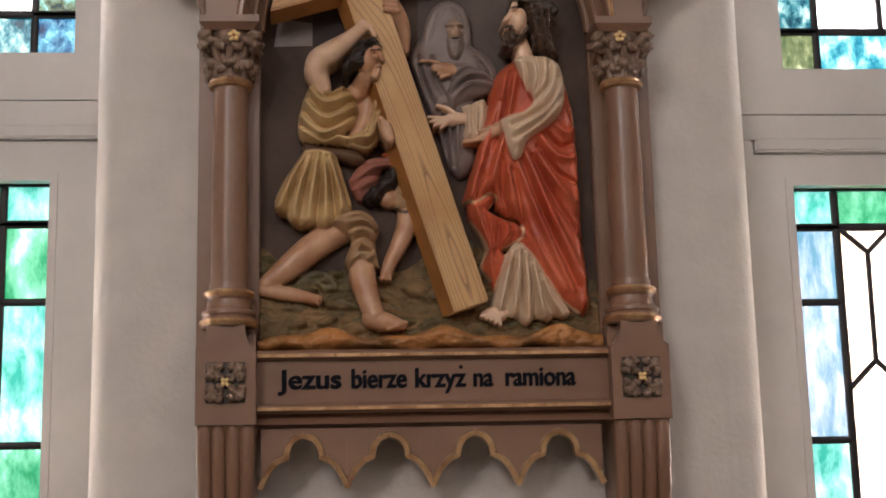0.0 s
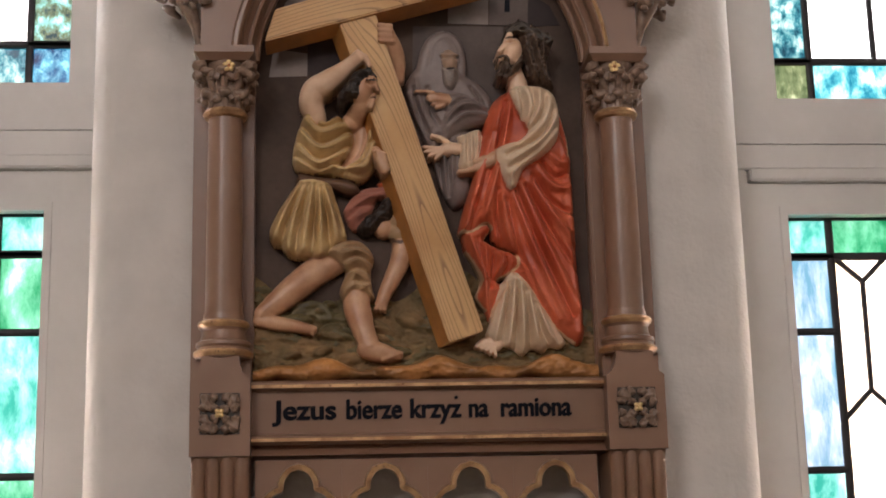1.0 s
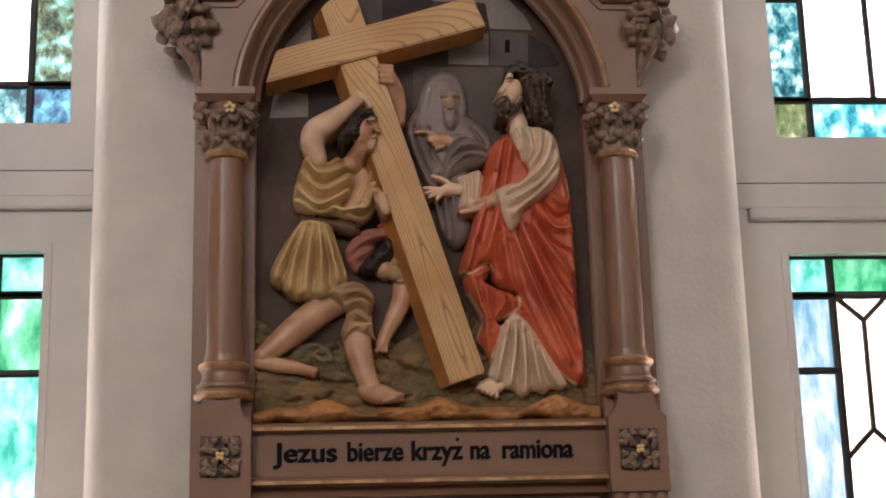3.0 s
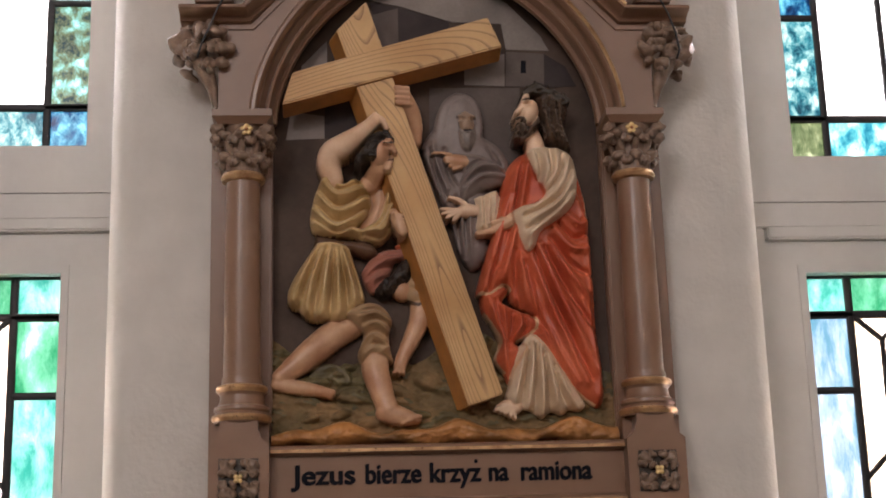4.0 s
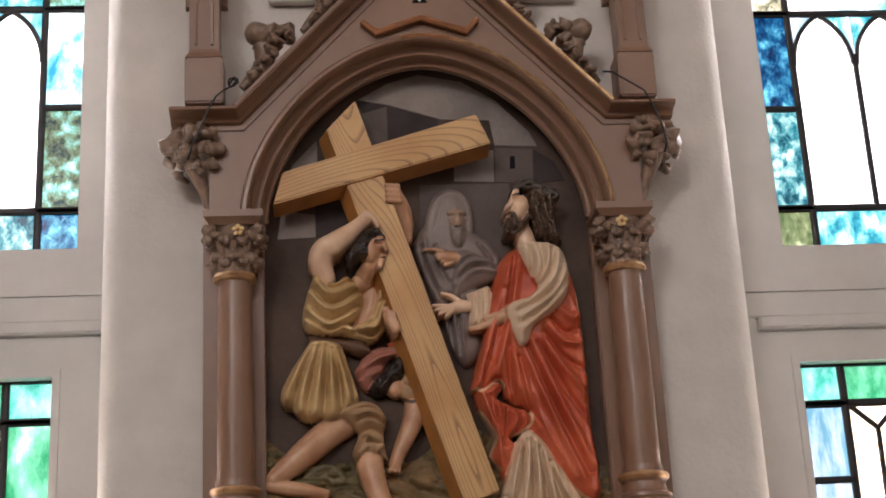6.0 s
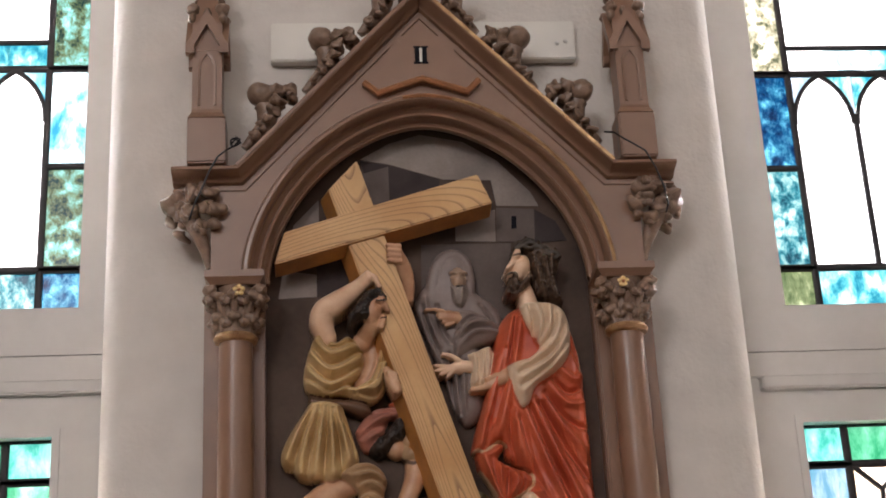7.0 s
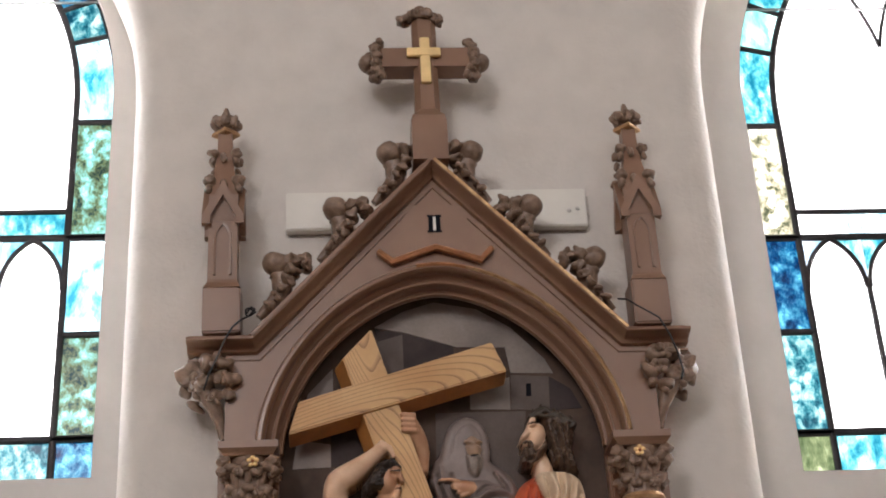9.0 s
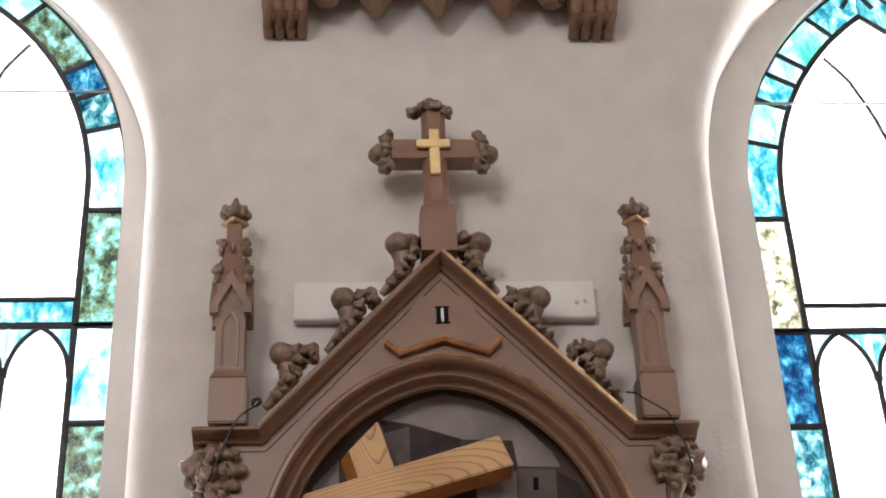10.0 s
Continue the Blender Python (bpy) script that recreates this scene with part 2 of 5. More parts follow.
def sweep(bm, path, profile, closed=False):
    """Carries a profile of (out, y) along a path in x and z, mitred; out is to the left of the way."""
    n = len(path)
    rows = []
    for i, (x, z) in enumerate(path):
        d = []
        for a, b in ((i - 1, i), (i, i + 1)):
            if closed or (a >= 0 and b < n):
                p, q = Vector(path[a % n]), Vector(path[b % n])
                if (q - p).length > 1e-9:
                    d.append((q - p).normalized())
        t = sum(d, Vector((0, 0))).normalized()
        k = 1 / max(0.35, t.dot(d[0]))
        nx, nz = -t.y * k, t.x * k
        rows.append([bm.verts.new((x + nx * o, y, z + nz * o)) for o, y in profile])
    m = len(profile)
    for i in range(n if closed else n - 1):
        a, b = rows[i], rows[(i + 1) % n]
        for j in range(m):
            bm.faces.new((a[j], a[(j + 1) % m], b[(j + 1) % m], b[j]))
    if not closed:
        bm.faces.new(rows[0])
        bm.faces.new(rows[-1][::-1])
    return bm


def rod(bm, pts, radius, n=8):
    """A round rod through points in space; the radius may be a list."""
    pts = [Vector(p) for p in pts]
    rad = radius if isinstance(radius, (list, tuple)) else [radius] * len(pts)
    rings = []
    for i, p in enumerate(pts):
        t = (pts[min(i + 1, len(pts) - 1)] - pts[max(i - 1, 0)]).normalized()
        u = t.cross(Vector((0, 1, 0) if abs(t.y) < 0.9 else (1, 0, 0))).normalized()
        v = t.cross(u)
        rings.append([bm.verts.new(p + (u * math.cos(2 * math.pi * k / n) + v * math.sin(2 * math.pi * k / n)) * rad[i]) for k in range(n)])
    for a, b in zip(rings, rings[1:]):
        for k in range(n):
            bm.faces.new((a[k], a[(k + 1) % n], b[(k + 1) % n], b[k]))
    bm.faces.new(rings[0][::-1])
    bm.faces.new(rings[-1])
    return bm


def ball(bm, at, radii, turn=0.0, rough=0.0, sub=3, freq=40.0):
    """A lump: an egg turned in the wall's plane, with an uneven skin."""
    r = bmesh.ops.create_icosphere(bm, subdivisions=sub, radius=1.0)
    c, s = math.cos(turn), math.sin(turn)
    for v in r["verts"]:
        p = Vector((v.co.x * radii[0], v.co.y * radii[1], v.co.z * radii[2]))
        p = Vector((p.x * c - p.z * s, p.y, p.x * s + p.z * c)) + Vector(at)
        if rough:
            p += (p - Vector(at)).normalized() * rough * noise.noise(p * freq)
        v.co = p
    return bm


def arch(w, h, z0, n=40, power=1.6):
    """The curve of a blunt pointed arch from the right springing to the left one."""
    pts = []
    for i in range(n + 1):
        a = math.pi * i / n
        c, s = math.cos(a), math.sin(a)
        pts.append((math.copysign(abs(c) ** (2 / power), c) * w, z0 + max(s, 0) ** (2 / power) * h))
    return pts


def lancet(x0, x1, z0, r, n=20):
    """A pointed arch from (x0, z0) over to (x1, z0), struck with radius r."""
    half = (x1 - x0) / 2
    top = math.acos(1 - half / r)
    left = [(x0 + r - r * math.cos(top * i / n), z0 + r * math.sin(top * i / n)) for i in range(n + 1)]
    return left + [(x0 + x1 - x, z) for x, z in left[-2::-1]]


# ---- the place: wall with window niches, nave round the camera ----
NICHES = ((-2.02, -0.792, 0.02), (0.804, 2.03, 0.0))
SPRING = 3.70


def wall_with_niches():
    bm = bmesh.new()
    R = 0.10
    rim = [(-4.6, 0.0), (4.6, 0.0), (4.6, 6.8), (-4.6, 6.8)]
    loops = [rim]
    for x0, x1, _ in NICHES:
        # the front edge of the rounded corner
        a, b = x0 - R, x1 + R
        loops.append([(a, 0.8), *lancet(a, b, SPRING, 1.2 + R, 26), (b, 0.8)])
    edges = []
    for lp in loops:
        vs = [bm.verts.new((x, 0, z)) for x, z in lp]
        edges += [bm.edges.new((vs[i], vs[(i + 1) % len(vs)])) for i in range(len(vs))]
    bmesh.ops.triangle_fill(bm, edges=edges, use_beauty=True, use_dissolve=False)
    bmesh.ops.remove_doubles(bm, verts=bm.verts, dist=1e-6)
    # rounded corner and jamb
    for (x0, x1, _), lp in zip(NICHES, loops[1:]):
        prof = [(-R + R * math.sin(t), R - R * math.cos(t)) for t in [math.pi / 2 * i / 8 for i in range(9)]] + [(0.0, 0.58)]
        pts = []
        n = len(lp)
        rows = []
        for i, (x, z) in enumerate(lp):
            d0 = (Vector(lp[i]) - Vector(lp[i - 1])).normalized()
            d1 = (Vector(lp[(i + 1) % n]) - Vector(lp[i])).normalized()
            t = (d0 + d1).normalized()
            k = 1 / max(0.5, t.dot(d1))
            nx, nz = t.y * k, -t.x * k
            rows.append([bm.verts.new((x + nx * (o + R), y, z + nz * (o + R))) for o, y in prof])
        for i in range(n):
            a, b = rows[i], rows[(i + 1) % n]
            for j in range(len(prof) - 1):
                bm.faces.new((a[j], a[j + 1], b[j + 1], b[j]))
    # outer side and the wall's ends
    return bm


wall = tagged(part("wall_north", wall_with_niches(), PLASTER, None), "rough cream plaster wall pier between two arched window niches", "wall", kind="structure")


def outer_wall():
    """The outer face of the wall, open at the niches."""
    bm = bmesh.new()
    loops = [[(-4.6, 0.0), (4.6, 0.0), (4.6, 6.8), (-4.6, 6.8)]]
    for x0, x1, _ in NICHES:
        loops.append([(x0, 0.8), *lancet(x0, x1, SPRING, 1.2, 26), (x1, 0.8)])
    edges = []
    for lp in loops:
        vs = [bm.verts.new((x, 0.582, z)) for x, z in lp]
        edges += [bm.edges.new((vs[i], vs[(i + 1) % len(vs)])) for i in range(len(vs))]
    bmesh.ops.triangle_fill(bm, edges=edges, use_beauty=True, use_dissolve=False)
    return bm


tagged(part("wall_outer", outer_wall(), PLASTER, None), "outer face of the plastered church wall", "wall", kind="structure")


def slab(name, label, category, mat, *b):
    return tagged(part(name, box(bmesh.new(), *b), mat, None, smooth=False), label, category, kind="structure")


# unseen shell that closes the room; its dark floor weakens light from below
slab("floor", "dark brown stone floor of the nave, out of view", "floor", FLOOR, -4.8, 4.8, -9.4, 0.58, -0.2, 0.0)
slab("ceiling", "plain cream plaster ceiling", "ceiling", PLASTER, -4.8, 4.8, -9.4, 0.58, 6.8, 7.0)
slab("wall_west", "plain cream plaster side wall", "wall", PLASTER, -4.8, -4.6, -9.2, 0.58, 0.0, 6.8)
slab("wall_east", "plain cream plaster side wall", "wall", PLASTER, 4.6, 4.8, -9.2, 0.58, 0.0, 6.8)
# the far wall is blank and stands behind the added lamps
slab("wall_south", "plain cream plaster wall opposite", "wall", PLASTER, -4.8, 4.8, -9.4, -9.0, 0.0, 6.8)


# ---- windows ----
def pane(poly, mat, parent, y=0.160):
    bm = bmesh.new()
    prism(bm, poly, y, y + 0.004)
    return part("pane", bm, mat, parent, smooth=False)


def came(parent, path, width=0.017, y=0.150, closed=False):
    """A lead strip along a path."""
    bm = bmesh.new()
    w = width / 2
    sweep(bm, path, [(-w, y + 0.008), (-w, y + 0.003), (-w * 0.5, y), (w * 0.5, y), (w, y + 0.003), (w, y + 0.008)], closed)
    return part("lead_strip", bm, LEAD, parent)


def plate_with_hole(outer, hole, y0, y1):
    bm = bmesh.new()
    for y in (y0, y1):
        edges = []
        for lp in (outer, hole):
            vs = [bm.verts.new((x, y, z)) for x, z in lp]
            edges += [bm.edges.new((vs[i], vs[(i + 1) % len(vs)])) for i in range(len(vs))]
        bmesh.ops.triangle_fill(bm, edges=edges, use_beauty=True, use_dissolve=False)
    for lp in (outer, hole):
        for i in range(len(lp)):
            (a, c), (b, d) = lp[i], lp[(i + 1) % len(lp)]
            f = [bm.verts.new(p) for p in ((a, y0, c), (b, y0, d), (b, y1, d), (a, y1, c))]
            bm.faces.new(f)
    bmesh.ops.remove_doubles(bm, verts=bm.verts, dist=1e-6)
    bm.normal_update()
    return bm


def window(name, side, edge, dz, colours, arc_colours, steps, low_edge, low_dz, low_colours, spandrels, band):
    """One niche's window: an arched light above, a square light below, in cream joinery. side: +1 when the window goes on to the right of edge."""
    win = empty(name, "leaded stained-glass window in cream-painted wooden joinery", "window", "structure", at=(0, 0.18, 0))
    W, B = 0.966, 0.114

    def X(u):
        return edge + side * u

    def put(poly, d=dz):
        return [(X(u), z + d) for u, z in poly]

    foot, zs, r = 2.676, 3.83, 1.015
    rows = [foot, 2.799, 3.098, 3.396, 3.776]
    outline = [(0.0, foot), *lancet(0.0, W, zs, r, 22), (W, foot)]
    # joinery
    nx = 0.195
    outer = [(-nx, 2.549), *lancet(-nx, W + nx, SPRING, 1.28, 24), (W + nx, 2.549)]
    part("window_frame", plate_with_hole(put(outer), put(outline), 0.105, 0.19), JOINERY, win)
    part("window_rail", box(bmesh.new(), *sorted((X(-nx), X(W + nx))), 0.1065, 0.19, 2.479 + dz, 2.5475 + dz, 0.003), JOINERY, win)
    part("window_moulding", box(bmesh.new(), *sorted((X(-0.092), X(W + 0.092))), 0.096, 0.19, 2.446 + dz, 2.4785 + dz, 0.004), JOINERY, win)
    le = (low_edge - edge) * side
    top = 2.358 + low_dz
    low = [(le, 1.02), (le, top), (W - le, top), (W - le, 1.02)]
    part("window_casing", plate_with_hole(put([(-0.095, 0.8), (-0.095, 2.4425 + dz), (W + 0.095, 2.4425 + dz), (W + 0.095, 0.8)], 0), put(low, 0), 0.118, 0.19), JOINERY, win)
    for a, b in ((-nx, -0.0965), (W + 0.0965, W + nx)):
        part("window_stile", box(bmesh.new(), *sorted((X(a), X(b))), 0.108, 0.19, 0.8, 2.4785 + dz, 0.004), JOINERY, win)
    bead = [(le - 0.018, 1.0), (le - 0.018, top + 0.020), (W - le + 0.018, top + 0.020), (W - le + 0.018, 1.0)]
    part("window_bead", plate_with_hole(put(bead, 0), put([(le + 0.002, 1.02), (le + 0.002, top - 0.002), (W - le - 0.002, top - 0.002), (W - le - 0.002, 1.02)], 0), 0.1125, 0.15), JOINERY, win)

    # upper light: border panes up the jamb and round the arch
    for mirror in (False, True):
        def mm(poly):
            return [(W - u, z) for u, z in poly] if mirror else poly
        for i in range(len(rows) - 1):
            a, b = rows[i], rows[i + 1]
            pane(put(mm([(0, a), (B, a), (B, b), (0, b)])), colours[i], win)
            came(win, put(mm([(-0.004, b), (B, b)])), 0.018)
        prev = rows[-1]
        for k in range(len(steps) - 1):
            t0, t1 = steps[k], steps[k + 1]
            tt = [t0 + (t1 - t0) * q / 6 for q in range(7)]
            out = [(r - r * math.cos(t), zs + r * math.sin(t)) for t in tt]
            inn = [(r - (r - B) * math.cos(t), zs + (r - B) * math.sin(t)) for t in tt]
            if k == 0:
                out = [(0, prev)] + out
                inn = [(B, prev)] + inn
            clip = [(min(u, W / 2), z) for u, z in out + inn[::-1]]
            pane(put(mm(clip)), arc_colours[k], win)
            came(win, put(mm([out[-1], inn[-1]])), 0.016)
    came(win, put([(B, foot), *lancet(B, W - B, zs, r - B, 40), (W - B, foot)]), 0.019)
    came(win, put([(0.003, foot), *lancet(0.003, W - 0.003, zs, r, 40), (W - 0.003, foot)]), 0.008)
    # bottom row
    step = (W - 2 * B) / 4
    for k in range(2):
        pane(put([(B + 2 * k * step, foot), (B + 2 * (k + 1) * step, foot), (B + 2 * (k + 1) * step, 2.799), (B + 2 * k * step, 2.799)]), G_AQUA if side > 0 else G_TEAL, win)
    came(win, put([(0, 2.799), (W, 2.799)]), 0.021)
    came(win, put([(W / 2, foot), (W / 2, 2.799)]))
    # four narrow lights with pointed heads
    za, zb, zc = 3.235, 3.396, 3.480
    for k in range(4):
        u0, u1 = B + k * step, B + (k + 1) * step
        head = lancet(u0 + 0.006, u1 - 0.006, za, step * 0.80, 10)
        kz = (zb - 0.006 - za) / (max(z for _, z in head) - za)
        head = [(u, za + (z - za) * kz) for u, z in head]
        pane(put([(u0 + 0.006, 2.799), *head, (u1 - 0.006, 2.799)]), G_WHITE, win)
        came(win, put(head), 0.014)
        h = len(head) // 2
        pane(put([*head[:h + 1], (u0 + 0.006, zb)]), spandrels[k % 2], win)
        pane(put([*head[h:], (u1 - 0.006, zb)]), spandrels[1], win)
        if k:
            came(win, put([(u0, 2.799), (u0, za + 0.03)]), 0.017)
    # pale band and the large head pane
    for k, (a, b) in enumerate(((B, B + 0.118), (B + 0.118, W / 2), (W / 2, W - B))):
        pane(put([(a, zb), (b, zb), (b, zc), (a, zc)]), band[k], win)
    came(win, put([(0.0, zb), (W, zb)]), 0.021)
    came(win, put([(B, zc), (W - B, zc)]), 0.016)
    pane(put([(B, zc), *lancet(B, W - B, zs, r - B, 26), (W - B, zc)]), G_WHITE, win)
    part("tie_bar", rod(bmesh.new(), [(X(0.0), 0.146, 4.198 + dz), (X(W), 0.146, 4.198 + dz)], 0.0045, 8), TIE, win, "thin pale metal tie bar across the window head")
    for mirror in (False, True):
        arc = [(0.334, 4.385), (0.366, 4.345), (0.401, 4.295), (0.440, 4.206), (0.466, 4.130), (0.483, 4.060)]
        came(win, put([(W - u, z) for u, z in arc] if mirror else arc), 0.012)

    # lower light
    a0, a1 = le, le + 0.124
    zr = [2.358, 2.250, 2.048, 1.687, 1.48, 1.24, 1.02]
    for mirror in (False, True):
        def mm2(poly):
            return [(W - u, z) for u, z in poly] if mirror else poly
        for i in range(len(zr) - 1):
            pane(put(mm2([(a0, zr[i + 1]), (a1, zr[i + 1]), (a1, zr[i]), (a0, zr[i])]), low_dz), low_colours[i], win)
            came(win, put(mm2([(a0, zr[i + 1]), (a1, zr[i + 1])]), low_dz), 0.019)
        came(win, put(mm2([(a1, 2.358), (a1, 1.02)]), low_dz), 0.021)
        # long six-sided leads of the inner field
        came(win, put(mm2([(a1 + 0.004, 2.250), (a1 + 0.081, 2.182), (a1 + 0.079, 1.893), (a1, 1.815)]), low_dz), 0.014)
        came(win, put(mm2([(a1 + 0.079, 1.893), (a1 + 0.160, 1.815), (a1 + 0.160, 1.5), (a1 + 0.079, 1.42), (a1 + 0.079, 1.10)]), low_dz), 0.014)
        came(win, put(mm2([(a1 + 0.081, 2.182), (a1 + 0.152, 2.250)]), low_dz), 0.014)
    n = 3
    for k in range(n):
        u0, u1 = a1 + (W - 2 * a1) * k / n, a1 + (W - 2 * a1) * (k + 1) / n
        pane(put([(u0, 2.250), (u1, 2.250), (u1, 2.358), (u0, 2.358)], low_dz), G_GREEN if k != 1 else G_MINT, win)
        came(win, put([(u1, 2.358), (u1, 2.250)], low_dz), 0.015)
        pane(put([(u0, 1.02), (u1, 1.02), (u1, 2.250), (u0, 2.250)], low_dz), G_CREAM if k != 1 else G_WHITE, win)
    came(win, put([(a0, 2.250), (W - a0, 2.250)], low_dz), 0.021)
    came(win, put([(a0 + 0.004, 2.354), (W - a0 - 0.004, 2.354)], low_dz), 0.010)
    came(win, put([(a0 + 0.004, 2.354), (a0 + 0.004, 1.02)], low_dz), 0.009)
    return win


window("window_1", -1, -0.889, 0.041, [G_BLUE, G_AMBER, G_ICE, G_AMBER], [G_ICE, G_TEAL, G_BLUE, G_AMBER, G_MINT], [0.0, 0.25, 0.39, 0.51, 0.79, 1.01],
       -0.941, 0.022, [G_MINT, G_GREEN, G_MINT, G_GREEN, G_MINT, G_GREEN], (G_ICE, G_ICE), (G_AQUA, G_AQUA, G_AQUA))
window("window_2", 1, 0.985, 0.0, [G_MOSS, G_TEAL, G_BLUE, G_GOLDEN], [G_AQUA, G_MINT, G_AQUA, G_PALE, G_MINT, G_AQUA], [0.0, 0.23, 0.40, 0.51, 0.60, 0.79, 1.01],
       0.990, 0.0, [G_MINT, G_PALE, G_PALE, G_MINT, G_PALE, G_MINT], (G_PALE, G_AQUA), (G_WHITE, G_ICE, G_ICE))

# ---- the carved station of the cross on the pier ----
shrine = empty("relief_shrine", "brown and gold carved neo-Gothic wall shrine framing a painted relief", "shrine", at=(0, 0, 0))
Z0, AW = 2.64, 0.392


for s in (-1, 1):
    part("side_board", box(bmesh.new(), *sorted((s * 0.392, s * 0.535)), -0.066, -0.001, 1.72, 2.6455, 0.003), BROWN, shrine)
# the front of the gable and spandrels
front_hole = [(0.437, 2.646), *arch(0.439, 0.458, Z0, 48, 1.78)[1:-1], (-0.437, 2.646)]
front = [(-0.515, 2.646), *[(x, z) for x, z in front_hole[::-1]], (0.515, 2.646), (0.515, 2.89), (0.43, 2.90), (0.0, 3.36), (-0.43, 2.90), (-0.515, 2.89)]
bm = bmesh.new()
prism(bm, front, -0.135, -0.002)
bmesh.ops.triangulate(bm, faces=bm.faces)
part("gable_board", bm, BROWN, shrine)
# painted back of the niche
bm = bmesh.new()
prism(bm, [(-0.40, 1.87), (0.40, 1.87), *arch(0.425, 0.44, Z0)[1:-1]], -0.030, -0.003)
bmesh.ops.triangulate(bm, faces=bm.faces)
part("painted_back", bm, BACK, shrine, "dark grey painted background with stone blocks")
# arch mouldings, from the face inwards: outer roll, hollow, middle roll, inner lip standing free of the painted back
CURVE = arch(0.437, 0.456, Z0, 64, 1.78)
outer_roll = [(-0.007, -0.100), (-0.007, -0.150), (-0.001, -0.158), (0.007, -0.159), (0.013, -0.152), (0.015, -0.140), (0.015, -0.100)]
part("arch_moulding", sweep(bmesh.new(), CURVE, outer_roll), BROWN, shrine)
middle_roll = [(0.012, -0.095), (0.013, -0.131), (0.019, -0.120), (0.027, -0.116), (0.031, -0.125), (0.037, -0.127), (0.042, -0.119), (0.043, -0.095)]
part("arch_moulding", sweep(bmesh.new(), CURVE, middle_roll), BROWN, shrine)
inner_lip = [(0.030, -0.060), (0.040, -0.112), (0.045, -0.099), (0.051, -0.096), (0.055, -0.099), (0.058, -0.094), (0.057, -0.084), (0.046, -0.060)]
part("arch_moulding", sweep(bmesh.new(), CURVE, inner_lip), BROWN, shrine)
gold_arc = [(0.004, -0.155), (0.004, -0.161), (0.000, -0.164), (-0.005, -0.161), (-0.006, -0.152)]
part("gilded_line", sweep(bmesh.new(), CURVE[1:29], gold_arc), GOLD, shrine, "worn gilded line along the arch")
part("gilded_line", sweep(bmesh.new(), CURVE[28:36], gold_arc), COPPER, shrine, "coppery line along the arch head")

# gable cornice and its level returns
line = [(0.605, 2.906), (0.453, 2.906), (0.0, 3.388), (-0.453, 2.906), (-0.605, 2.906)]
crown = [(-0.022, -0.02), (-0.022, -0.134), (-0.006, -0.140), (0.0, -0.176), (0.003, -0.189), (0.010, -0.190), (0.015, -0.181), (0.017, -0.163), (0.023, -0.151), (0.028, -0.148), (0.030, -0.140), (0.030, -0.02)]
part("gable_cornice", sweep(bmesh.new(), line, crown), BROWN, shrine)
groove = [(0.040, -0.134), (0.041, -0.1395), (0.045, -0.1395), (0.047, -0.134)]
part("gable_fillet", sweep(bmesh.new(), line, groove), BROWN, shrine)
for s in (1, -1):
    gl = [(s * 0.452, 2.904), (s * 0.004, 3.378)]
    part("gilded_line", sweep(bmesh.new(), gl, [(-0.004, -0.184), (-0.004, -0.1925), (0.004, -0.1925), (0.004, -0.184)]), GOLD if s > 0 else BROWN, shrine)
